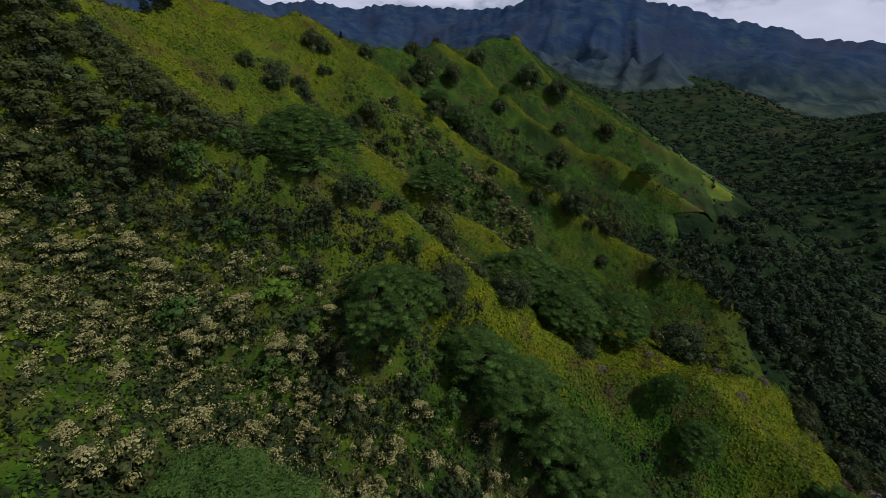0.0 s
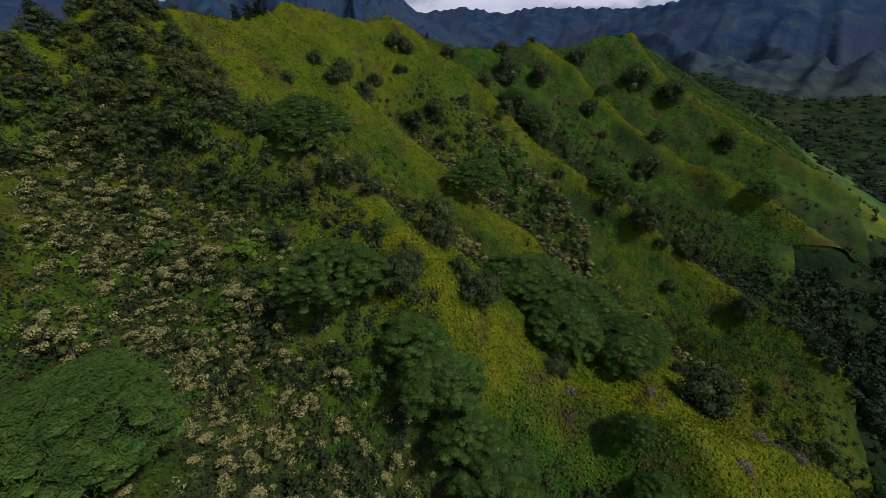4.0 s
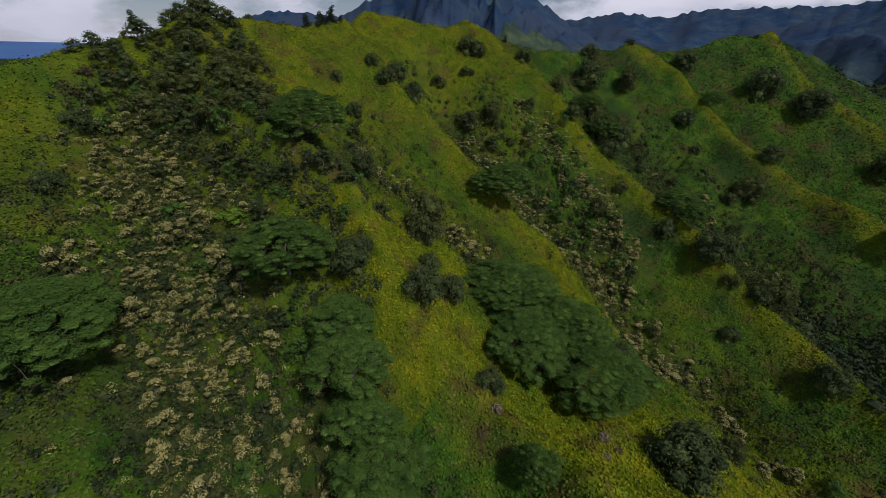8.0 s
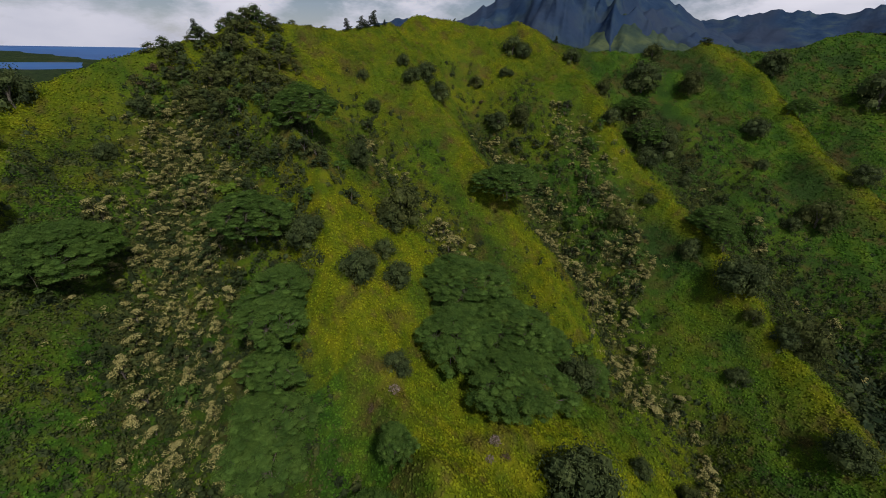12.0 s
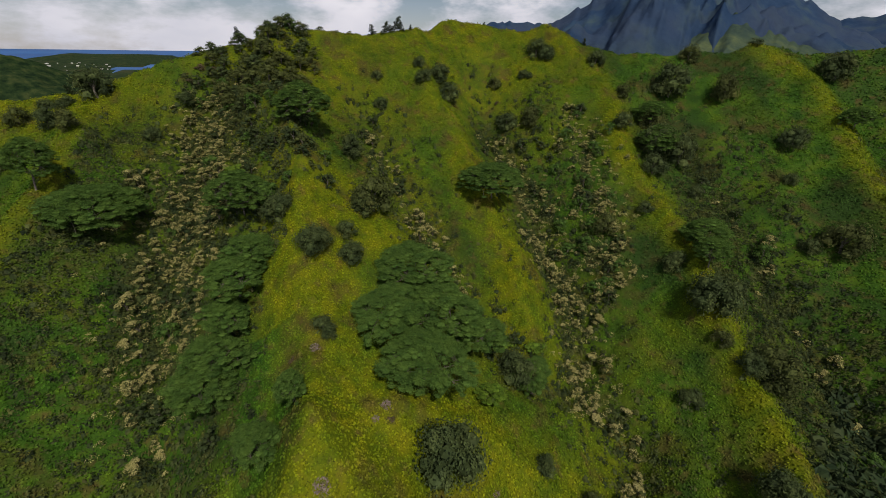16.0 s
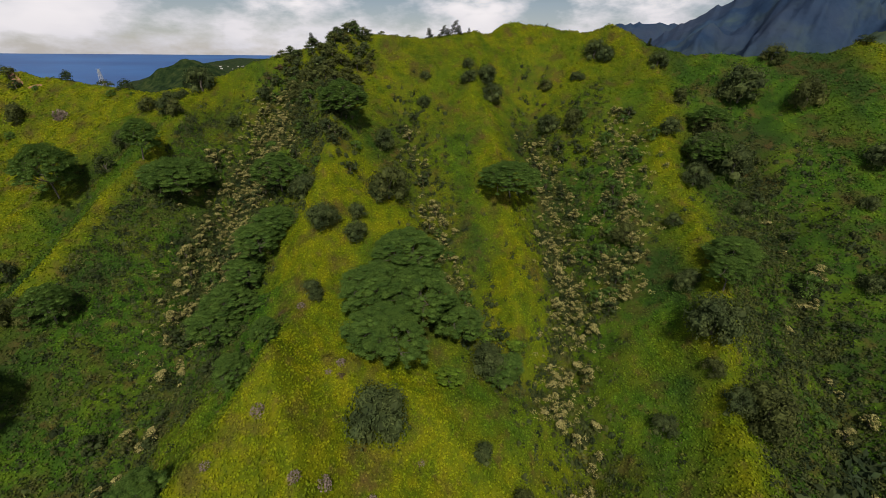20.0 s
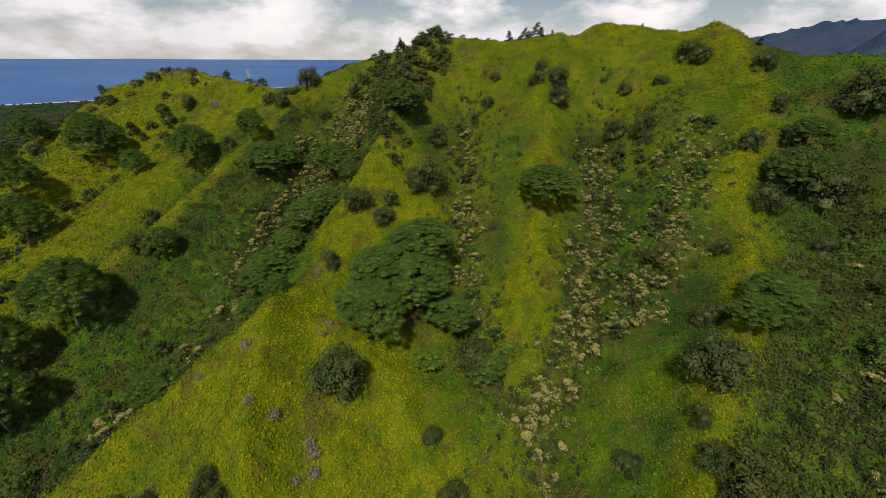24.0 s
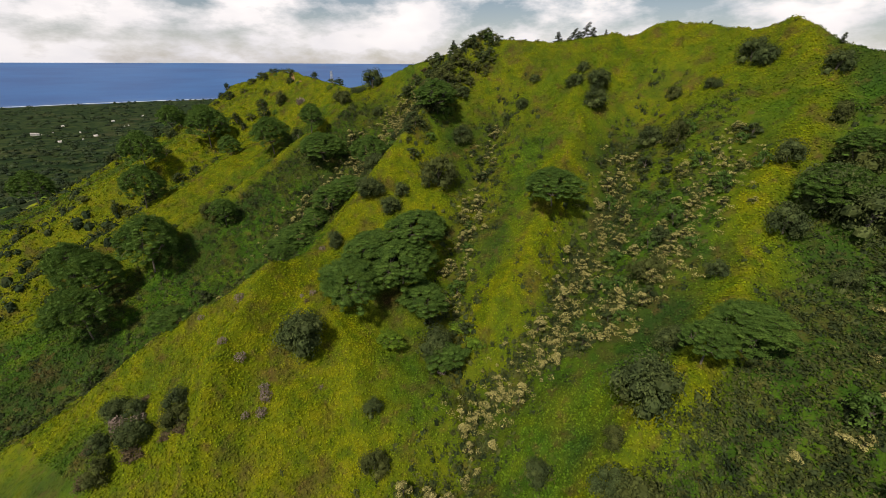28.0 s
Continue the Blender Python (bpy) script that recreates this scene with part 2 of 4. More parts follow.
inner_rib = [(-93, 149, 156), (-72, 144, 142), (-49, 141, 127), (-38, 149, 118), (-22, 146, 109), (-6, 146, 98), (4, 147, 88), (18, 147, 84), (32, 141, 74), (45, 142, 62)]
north_spur = [(-75, 215, 158), (-43, 222, 140), (-18, 215, 124), (2, 205, 111), (19, 207, 100), (40, 200, 90), (55, 196, 85), (68, 187, 79), (80, 182, 69), (94, 178, 64), (118, 163, 59), (148, 146, 46), (190, 125, 30)]
far_spur = [(-12, 287, 151), (4, 293, 144), (27, 288, 128), (50, 271, 112), (81, 257, 98), (124, 240, 84), (161, 219, 66), (205, 195, 40)]
far_rib = [(55, 261, 108), (76, 249, 93), (91, 227, 75), (100, 218, 66)]
third_spur = [(48, 357, 158), (75, 340, 132), (130, 310, 103), (190, 275, 75), (240, 245, 45)]
fourth_spur = [(70, 415, 148), (107, 446, 127), (170, 420, 100), (240, 380, 60)]
south_spur = [(-84, 12, 130), (-60, 8, 122), (-36, 6, 111), (-12, -4, 96), (14, -12, 82), (45, -28, 64), (85, -48, 44), (120, -65, 28)]
grass_spur = [(-92, -25, 125), (-78, -52, 114), (-50, -62, 95), (-12, -66, 80), (40, -74, 60), (95, -90, 36)]
bright_spur = [(-116, -97, 133), (-75, -108, 106), (-34, -118, 89), (10, -128, 74), (60, -138, 50), (100, -150, 30)]
end_spur = [(-129, -140, 133), (-95, -175, 108), (-60, -205, 84), (-10, -235, 55), (40, -260, 25)]
pale_gully = [(-68, 50, 121), (-47, 47, 104.5), (-26, 42, 88.5), (-8, 36, 76.5), (20, 36, 64.5), (48, 37, 52.5), (75, 27, 42.5), (105, 8, 30.5), (140, -10, 18.5)]
inner_gully = [(-60, 108, 125.5), (-38, 110, 109.5), (-20, 113, 99.5), (5, 119, 83.5), (28, 124, 69.5), (46, 133, 58.5), (58, 144, 50.5)]
main_gully = [(-72, 178, 135.5), (-46, 165, 110), (-17, 168, 95.5), (9, 166, 75.5), (30, 163, 67.5), (46, 158, 59.5), (58, 148, 50.5), (68, 151, 48.5), (79, 152, 43.5), (95, 140, 39.5), (112, 125, 35.5), (140, 106, 25.5), (180, 85, 14.5)]
north_gully = [(-12, 244, 124.5), (14, 232, 102.5), (44, 225, 86.5), (66, 217, 72.5), (90, 210, 60.5), (105, 203, 54.5), (132, 188, 42.5), (175, 160, 24.5)]
far_gully = [(30, 300, 122.5), (70, 288, 100.5), (120, 270, 76.5), (180, 235, 44.5)]
south_gully = [(-55, -22, 102.5), (-22, -28, 82.5), (18, -38, 62.5), (60, -55, 41.5), (105, -78, 20.5)]
bright_gully = [(-72, -82, 100.5), (-36, -92, 80.5), (12, -102, 60.5), (60, -115, 36.5), (100, -125, 16.5)]
ribs = [([(48, 135), (58, 140), (68, 139), (80, 134)], 2.6, 4.5), ([(58, 84), (62, 96), (67, 110), (75, 118), (83, 126)], 2.6, 5.0), ([(-24, 87), (-20, 93), (-16, 101)], 2.0, 4.0),
        ([(-62, 194), (-47, 191), (-38, 188)], 2.0, 4.0), ([(-66, 118), (-50, 117), (-34, 124)], 1.8, 4.0), ([(-56, 10), (-40, 20), (-28, 28)], 1.8, 5.0), ([(2, 240), (30, 246), (56, 238)], 2.0, 5.0),
        ([(60, 200), (84, 200), (104, 190)], 1.8, 4.5), ([(104, 290), (140, 278), (180, 262)], 3.0, 7.0), ([(-40, -80), (0, -86), (40, -94)], 2.5, 6.0)]
CRESTS = [main_crest, middle_spur, spur_nose, inner_rib, north_spur, far_spur, far_rib, third_spur, fourth_spur, south_spur, grass_spur, bright_spur, end_spur]
GULLIES = [pale_gully, inner_gully, main_gully, north_gully, far_gully, south_gully, bright_gully]
X0, X1, Y0, Y1, STEP = -360.0, 300.0, -380.0, 520.0, 2.0


def value_noise(x, y, seed):
    """Smooth noise of about one cell a metre, from -1 to 1."""
    xi, yi = np.floor(x).astype(np.int64), np.floor(y).astype(np.int64)
    fx, fy = x - xi, y - yi
    fx, fy = fx * fx * (3 - 2 * fx), fy * fy * (3 - 2 * fy)

    def lattice(a, b):
        n = (a * 374761393 + b * 668265263 + seed * 974711) & 0x7FFFFFFF
        n = ((n ^ (n >> 13)) * 1274126177) & 0x7FFFFFFF
        return ((n ^ (n >> 16)) & 0xFFFF) / 32767.5 - 1
    return ((lattice(xi, yi) * (1 - fx) + lattice(xi + 1, yi) * fx) * (1 - fy) + (lattice(xi, yi + 1) * (1 - fx) + lattice(xi + 1, yi + 1) * fx) * fy)


def rise(r):
    """The sheet's lift towards the far edge, in place of the miles beyond it."""
    return np.interp(r, (1900, 4900), (0, 112))


def plain(x, y):
    """The land far from the ridge: a wooded valley and a coastal plain that ends in the sea bed."""
    r, b = np.hypot(x, y), np.degrees(np.arctan2(-x, y)) % 360
    shore = np.interp(b, (60, 76, 92, 100, 108, 114, 120, 140, 165, 185, 215, 235), (9000, 3000, 3200, 4300, 4300, 3000, 2100, 1720, 1740, 1950, 2400, 9000))
    z = np.interp(-0.62 * x - 0.78 * y, (-1800, -300, 100, 500, 1500), (40, 20, 12, 8, 5))
    z = z + 2.5 * np.sin(x * 0.011 + 1.0) * np.sin(y * 0.013)
    z = np.where(r > shore - 60, np.minimum(z, np.interp(r - shore, (-60, 0, 200), (4, -1, -8))), z)
    z = z + np.interp(b, (255, 275, 300, 308, 315, 320.5, 325, 330), (0, 150, 150, 112, 66, 30, 6, 0)) * np.interp(r, (380, 520, 700, 1000, 1500), (0, 0.45, 1.0, 0.9, 0))
    turn = np.where(b < 180, b + 360, b)
    z = z + np.interp(turn, (318, 328, 366, 376), (0, 1, 1, 0)) * np.interp(r, (470, 800, 1250, 1700), (0, 26, 78, 0)) * (1 + 0.35 * value_noise(x / 130, y / 130, 15))
    bay = (np.abs(b - 99) < 5) & (np.abs(r - 2850) < 190)
    return np.where(bay, -4, z) + rise(r)


def solve_land():
    nx, ny = int((X1 - X0) / STEP) + 1, int((Y1 - Y0) / STEP) + 1
    land = None
    for div in (16, 8, 4, 2, 1):
        h = STEP * div
        mx, my = int(round((X1 - X0) / h)) + 1, int(round((Y1 - Y0) / h)) + 1
        gx, gy = np.meshgrid(np.linspace(X0, X1, mx), np.linspace(Y0, Y1, my), indexing="ij")
        total, count = np.zeros((mx, my)), np.zeros((mx, my))
        for line in CRESTS + GULLIES:
            for a, b in zip(line[:-1], line[1:]):
                k = max(2, int(math.dist(a[:2], b[:2]) / (h * 0.4)))
                s = np.linspace(0, 1, k)
                p = np.array(a)[None] * (1 - s[:, None]) + np.array(b)[None] * s[:, None]
                ix = np.clip(np.round((p[:, 0] - X0) / (X1 - X0) * (mx - 1)).astype(int), 0, mx - 1)
                iy = np.clip(np.round((p[:, 1] - Y0) / (Y1 - Y0) * (my - 1)).astype(int), 0, my - 1)
                np.add.at(total, (ix, iy), p[:, 2])
                np.add.at(count, (ix, iy), 1)
        fixed = count > 0
        value = np.where(fixed, total / np.maximum(count, 1), 0)
        rim = np.zeros_like(fixed)
        rim[0], rim[-1], rim[:, 0], rim[:, -1] = True, True, True, True
        fixed |= rim
        value = np.where(rim, plain(gx, gy), value)
        if land is None:
            z = np.where(fixed, value, 60.0)
        else:
            ox, oy = land.shape
            fx, fy = np.linspace(0, ox - 1, mx), np.linspace(0, oy - 1, my)
            ax, ay = np.minimum(fx.astype(int), ox - 2), np.minimum(fy.astype(int), oy - 2)
            tx, ty = (fx - ax)[:, None], (fy - ay)[None]
            z = (land[ax][:, ay] * (1 - tx) * (1 - ty) + land[ax + 1][:, ay] * tx * (1 - ty) + land[ax][:, ay + 1] * (1 - tx) * ty + land[ax + 1][:, ay + 1] * tx * ty)
            z = np.where(fixed, value, z)
        for _ in range(400 if div > 4 else 120):
            m = z.copy()
            m[1:-1, 1:-1] = 0.25 * (z[2:, 1:-1] + z[:-2, 1:-1] + z[1:-1, 2:] + z[1:-1, :-2])
            z = np.where(fixed, value, m)
        land = z
    for _ in range(2):
        land[1:-1, 1:-1] = 0.5 * land[1:-1, 1:-1] + 0.125 * (land[2:, 1:-1] + land[:-2, 1:-1] + land[1:-1, 2:] + land[1:-1, :-2])
    return land


LAND = solve_land()
gxs, gys = np.linspace(X0, X1, LAND.shape[0]), np.linspace(Y0, Y1, LAND.shape[1])
GX, GY = np.meshgrid(gxs, gys, indexing="ij")
edge = np.clip(np.minimum(np.minimum(GX - X0, X1 - GX), np.minimum(GY - Y0, Y1 - GY)) / 40, 0, 1)
LAND += edge * (1.3 * value_noise(GX / 17, GY / 17, 3) + 1.0 * value_noise(GX / 8, GY / 8, 5) + 0.35 * value_noise(GX / 3.5, GY / 3.5, 9))


def line_distance(x, y, line):
    """How far each place lies from a line in plan."""
    d = np.full(np.shape(x), 1e9)
    for a, b in zip(line[:-1], line[1:]):
        ax, ay, bx, by = a[0], a[1], b[0] - a[0], b[1] - a[1]
        t = np.clip(((x - ax) * bx + (y - ay) * by) / (bx * bx + by * by), 0, 1)
        d = np.minimum(d, np.hypot(x - ax - t * bx, y - ay - t * by))
    return d


for line in CRESTS:
    off = line_distance(GX, GY, line)
    LAND += 1.5 * np.exp(-off / 2.6)
    if line is not main_crest:
        LAND -= 1.6 * np.exp(-((off - 11) / 6) ** 2)
for line, high, wide in ribs:
    LAND += high * np.exp(-line_distance(GX, GY, line) / wide)


def ground(x, y):
    """The ground's height at x, y."""
    x, y = np.asarray(x, float), np.asarray(y, float)
    fx, fy = np.clip((x - X0) / STEP, 0, LAND.shape[0] - 1.001), np.clip((y - Y0) / STEP, 0, LAND.shape[1] - 1.001)
    ix, iy = fx.astype(int), fy.astype(int)
    tx, ty = fx - ix, fy - iy
    z = (LAND[ix, iy] * (1 - tx) * (1 - ty) + LAND[ix + 1, iy] * tx * (1 - ty) + LAND[ix, iy + 1] * (1 - tx) * ty + LAND[ix + 1, iy + 1] * tx * ty)
    inside = (x > X0) & (x < X1) & (y > Y0) & (y < Y1)
    return np.where(inside, z, plain(x, y))


def grass_share(x, y):
    """How far the sun-loving yellow-green grass takes over from the ferns: on the spurs' crests and the nose."""
    s = np.zeros(np.shape(x))
    for line, width, most in ((middle_spur[4:], 17, 1), (spur_nose, 34, 1), (inner_rib[4:], 13, 0.9), (inner_rib[:5], 9, 0.8), (grass_spur, 26, 1), (bright_spur, 44, 1), (end_spur, 40, 1), (main_crest[:7], 26, 1), (north_spur, 7, 0.85), (third_spur, 6, 0.7),
                              (south_spur, 6, 0.8), (far_spur, 6, 0.75), ([(62, 85), (80, 110), (88, 124)], 27, 1), ([(85, 100), (104, 116)], 22, 1), ([(10, 78), (-10, 90), (12, 104)], 11, 1), ([(-30, 112), (10, 116), (44, 126)], 22, 0.55), ([(30, 172), (70, 170), (96, 160)], 16, 0.3)):
        s = np.maximum(s, most * np.exp(-(line_distance(x, y, line) / width) ** 2))
    s = np.maximum(s, 0.72 * np.exp(-(line_distance(x, y, main_crest[6:18]) / 66) ** 2) * np.clip((226 - 0.25 * x - y) / 26, 0, 1) * np.clip((y - 20) / 45, 0.35, 1))
    spur = np.array(middle_spur[6:])
    s = s * np.where(x > 30, np.clip((y - np.interp(x, spur[:, 0], spur[:, 1]) + 7) / 8, 0.35 * (y > 20) + (y <= 20), 1), 1)
    s = s * 1.15 + 0.30 * value_noise(x / 12, y / 12, 41) + 0.12 * value_noise(x / 3.5, y / 3.5, 43) - 0.05
    return np.clip(s, 0, 1)


def mesh_object(name, verts, faces, mats, smooth=False, face_mats=None):
    """A mesh object from arrays of places and of faces with one number of corners."""
    verts, faces = np.asarray(verts, np.float32), np.asarray(faces, np.int32)
    me = bpy.data.meshes.new(name)
    k = faces.shape[1]
    me.vertices.add(len(verts)), me.loops.add(faces.size), me.polygons.add(len(faces))
    me.vertices.foreach_set("co", verts.ravel())
    me.loops.foreach_set("vertex_index", faces.ravel())
    me.polygons.foreach_set("loop_start", np.arange(0, faces.size, k, dtype=np.int32))
    me.polygons.foreach_set("loop_total", np.full(len(faces), k, np.int32))
    me.polygons.foreach_set("use_smooth", np.full(len(faces), smooth))
    for m in (mats if isinstance(mats, (list, tuple)) else [mats]):
        me.materials.append(m)
    if face_mats is not None:
        me.polygons.foreach_set("material_index", np.asarray(face_mats, np.int32))
    me.update(calc_edges=True)
    return new(name, me)


def sheet_faces(nx, ny):
    i = np.arange(nx * ny).reshape(nx, ny)
    return np.stack([i[:-1, :-1], i[1:, :-1], i[1:, 1:], i[:-1, 1:]], -1).reshape(-1, 4)


def reach(a, b, far):
    """Coordinates with even steps from a to b, and ever wider ones out to +-far."""
    inner = np.arange(a, b + 0.01, 3.0)
    out = 3.0 * np.cumsum(1.085 ** np.arange(1, 200))
    low, high = a - out[a - out > -far], b + out[b + out < far]
    return np.concatenate([[-far], low[::-1], inner, high, [far]])


# ---- ground, sea and the far mountains ----
sx, sy = reach(X0, X1, 4900.0), reach(Y0, Y1, 4900.0)
SX, SY = np.meshgrid(sx, sy, indexing="ij")
MX, MY = (SX[:-1, :-1] + SX[1:, 1:]) / 2, (SY[:-1, :-1] + SY[1:, 1:]) / 2
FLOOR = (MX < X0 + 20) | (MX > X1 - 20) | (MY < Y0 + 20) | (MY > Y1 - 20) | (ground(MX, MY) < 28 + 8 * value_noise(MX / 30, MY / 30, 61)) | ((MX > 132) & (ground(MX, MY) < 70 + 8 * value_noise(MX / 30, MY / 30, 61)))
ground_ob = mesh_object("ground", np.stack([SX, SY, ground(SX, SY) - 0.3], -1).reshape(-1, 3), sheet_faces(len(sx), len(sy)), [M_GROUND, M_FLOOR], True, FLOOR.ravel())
ground_ob.data.attributes.new("grass", "FLOAT", "POINT").data.foreach_set("value", grass_share(SX, SY).astype(np.float32).ravel())
tagged(ground_ob, "steep green fern-covered ridge slopes above a wooded valley", "ground", kind="structure")

ang, rad = np.meshgrid(np.radians(np.linspace(75, 205, 130)), np.concatenate([np.linspace(900, 2000, 30), np.linspace(2100, 4900, 40)]), indexing="ij")
wx, wy = -np.sin(ang) * rad, np.cos(ang) * rad
wz = rise(rad)
sea_ob = mesh_object("water", np.stack([wx, wy, wz], -1).reshape(-1, 3), sheet_faces(*wx.shape), M_SEA, True)
tagged(sea_ob, "calm deep blue sea out to the horizon", "sea", kind="structure")


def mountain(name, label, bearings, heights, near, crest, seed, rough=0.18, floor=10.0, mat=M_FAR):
    """A far range: its crest line by bearing (degrees from +y to the left) and height, its foot and its crest's distance."""
    b = np.linspace(bearings[0], bearings[-1], 260)
    r = np.concatenate([np.linspace(near, crest, 80), np.linspace(crest * 1.03, crest * 1.35, 10)])
    B, Rr = np.meshgrid(np.radians(b), r, indexing="ij")
    top = np.interp(np.degrees(B), bearings, heights)
    s = np.clip((Rr - near) / (crest - near), 0, 1)
    back = np.clip((Rr - crest) / (crest * 0.35), 0, 1)
    X, Y = 60 - np.sin(B) * Rr, 80 + np.cos(B) * Rr
    k = crest / 1750
    wx_, wy_ = X + 90 * k * value_noise(X / (260 * k), Y / (260 * k), seed + 6), Y + 90 * k * value_noise(X / (240 * k), Y / (240 * k), seed + 7)
    crags = sum(w * (1 - 2 * np.abs(value_noise(wx_ / (d * k), wy_ / (d * k), seed + i))) for i, (w, d) in enumerate(((0.5, 420), (0.3, 190), (0.14, 90), (0.06, 45))))
    shape = (0.35 * s + 0.65 * s ** 2.2) * (1 - back)
    flute = np.degrees(B) * 0.55 + 0.9 * value_noise(X / (300 * k), Y / (300 * k), seed + 8)
    crags = crags + 0.16 * (1 - 2 * np.abs(value_noise(flute * 0.6 + s * 0.8, s * 1.1, seed + 9))) + 0.07 * (1 - 2 * np.abs(value_noise(flute * 1.5 + s * 1.5, s * 3, seed + 10)))
    z = floor + (top - floor) * (shape + rough * 2.3 * crags * np.maximum(np.sin(np.clip(s, 0, 1) * math.pi * 0.98), 0) ** 1.5)
    z += (top - floor) * 0.03 * value_noise(np.degrees(B) * 2.2, Rr * 0, seed + 5) * s ** 9
    ob = mesh_object(name, np.stack([X, Y, z], -1).reshape(-1, 3), sheet_faces(*B.shape), mat, True)
    return tagged(ob, label, "mountain", kind="structure")


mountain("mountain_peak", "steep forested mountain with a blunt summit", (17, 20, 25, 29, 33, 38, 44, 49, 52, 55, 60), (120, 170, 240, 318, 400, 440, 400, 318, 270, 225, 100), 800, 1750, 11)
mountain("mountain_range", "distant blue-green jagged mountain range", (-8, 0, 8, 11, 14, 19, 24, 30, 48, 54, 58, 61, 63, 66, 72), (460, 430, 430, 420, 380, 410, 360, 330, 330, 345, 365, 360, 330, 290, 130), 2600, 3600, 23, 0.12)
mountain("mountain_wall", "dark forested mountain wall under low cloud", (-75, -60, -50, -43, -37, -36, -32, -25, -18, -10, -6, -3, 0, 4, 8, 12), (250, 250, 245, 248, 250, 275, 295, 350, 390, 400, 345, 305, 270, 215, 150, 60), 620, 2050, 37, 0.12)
mountain("mountain_spur", "green forested spur at the foot of the summit", (20, 23, 28, 33, 36, 39, 44, 47, 50), (50, 140, 187, 245, 215, 210, 185, 120, 30), 700, 1300, 71, 0.13, mat=M_SPUR)
mountain("headland", "grassy headland hill by the sea", (107, 110, 112, 114, 117, 120, 122), (20, 84, 112, 124, 96, 40, 2), 1250, 1500, 53, 0.1, 2.0, M_FLOOR)

# ---- plants: materials ----
LEAF = dict(rough=0.65, island=True, spec=0.09, trans=0.16)
M_PALE = material("pale_leaves", [(0.35, (0.24, 0.225, 0.07)), (0.65, (0.46, 0.425, 0.18))], 0.5, random_amount=0.4, **LEAF)
M_OLIVE = material("olive_leaves", [(0.3, (0.03, 0.04, 0.013)), (0.5, (0.064, 0.08, 0.022)), (0.7, (0.12, 0.128, 0.034))], 0.22, random_amount=0.4, **LEAF)
M_DARK = material("dark_leaves", [(0.32, (0.015, 0.027, 0.011)), (0.5, (0.036, 0.053, 0.018)), (0.68, (0.078, 0.098, 0.027))], 0.22, random_amount=0.4, **LEAF)
M_FEATHER = material("feathery_leaves", [(0.35, (0.052, 0.108, 0.022)), (0.65, (0.112, 0.195, 0.036))], 0.35, random_amount=0.3, **{**LEAF, "trans": 0.32})
M_BUSH = material("bush_leaves", [(0.32, (0.026, 0.042, 0.017)), (0.5, (0.055, 0.078, 0.026)), (0.68, (0.105, 0.13, 0.04))], 0.3, random_amount=0.4, **LEAF)
M_FRESH = material("fresh_leaves", [(0.35, (0.06, 0.12, 0.012)), (0.65, (0.12, 0.19, 0.02))], 0.6, random_amount=0.4, **LEAF)
M_BROWN = material("brown_leaves", [(0.35, (0.06, 0.05, 0.026)), (0.65, (0.13, 0.095, 0.055))], 0.5, random_amount=0.5, **LEAF)
M_WOODS = material("woodland_leaves", [(0.32, (0.014, 0.026, 0.013)), (0.5, (0.026, 0.044, 0.018)), (0.68, (0.055, 0.072, 0.024))], 0.06, random_amount=0.4, **LEAF)
M_BARK = material("grey_bark", [(0.35, (0.08, 0.07, 0.055)), (0.65, (0.19, 0.17, 0.14))], 3.0, 0.9, 0.03, 8.0)
M_DEAD = material("bleached_twigs", [(0.35, (0.14, 0.11, 0.09)), (0.65, (0.28, 0.22, 0.19))], 2.0, 0.9, 0.02, 9.0)
M_SOIL = material("red_soil", [(0.35, (0.22, 0.11, 0.06)), (0.65, (0.40, 0.24, 0.15))], 0.6, 0.95, 0.1, 2.0)
rng = np.random.default_rng(7)


def unit(v):
    return v / np.maximum(np.linalg.norm(v, axis=-1, keepdims=True), 1e-9)


def leaf_arrays(centre, normal, size, aspect=0.6, bend=0.25):
    """A kite-shaped leaf, bent along its rib, at each centre."""
    n = len(centre)
    a = unit(np.cross(normal, rng.normal(size=(n, 3))))
    b = np.cross(normal, a)
    s = np.asarray(size).reshape(-1, 1)
    tip, root = centre + a * s * 0.55 - normal * s * bend * 0.4, centre - a * s * 0.5 - normal * s * bend * 0.3
    left, right = centre + b * s * aspect * 0.5 + a * s * 0.05 + normal * s * bend * 0.2, centre - b * s * aspect * 0.5 + a * s * 0.05 + normal * s * bend * 0.2
    v = np.stack([root, left, tip, right], 1).reshape(-1, 3)
    return v, np.arange(n * 4).reshape(n, 4)


def crown_arrays(blobs, count, size, up=0.25, wild=0.5, aspect=0.6):
    """Leaves on the skins of blobs, each (x, y, z, rx, ry, rz)."""
    blobs = np.asarray(blobs, float)
    area = blobs[:, 3] * blobs[:, 4]
    k = rng.choice(len(blobs), count, p=area / area.sum())
    d = unit(rng.normal(size=(count, 3)) + (0, 0, up))
    r = blobs[k, 3:] * rng.uniform(0.72, 1.06, (count, 1))
    nrm = unit(d / blobs[k, 3:] * blobs[k, 3:].mean(1, keepdims=True) + rng.normal(size=(count, 3)) * wild + (0, 0, up))
    return leaf_arrays(blobs[k, :3] + d * r, nrm, size * rng.uniform(0.6, 1.35, count), aspect)


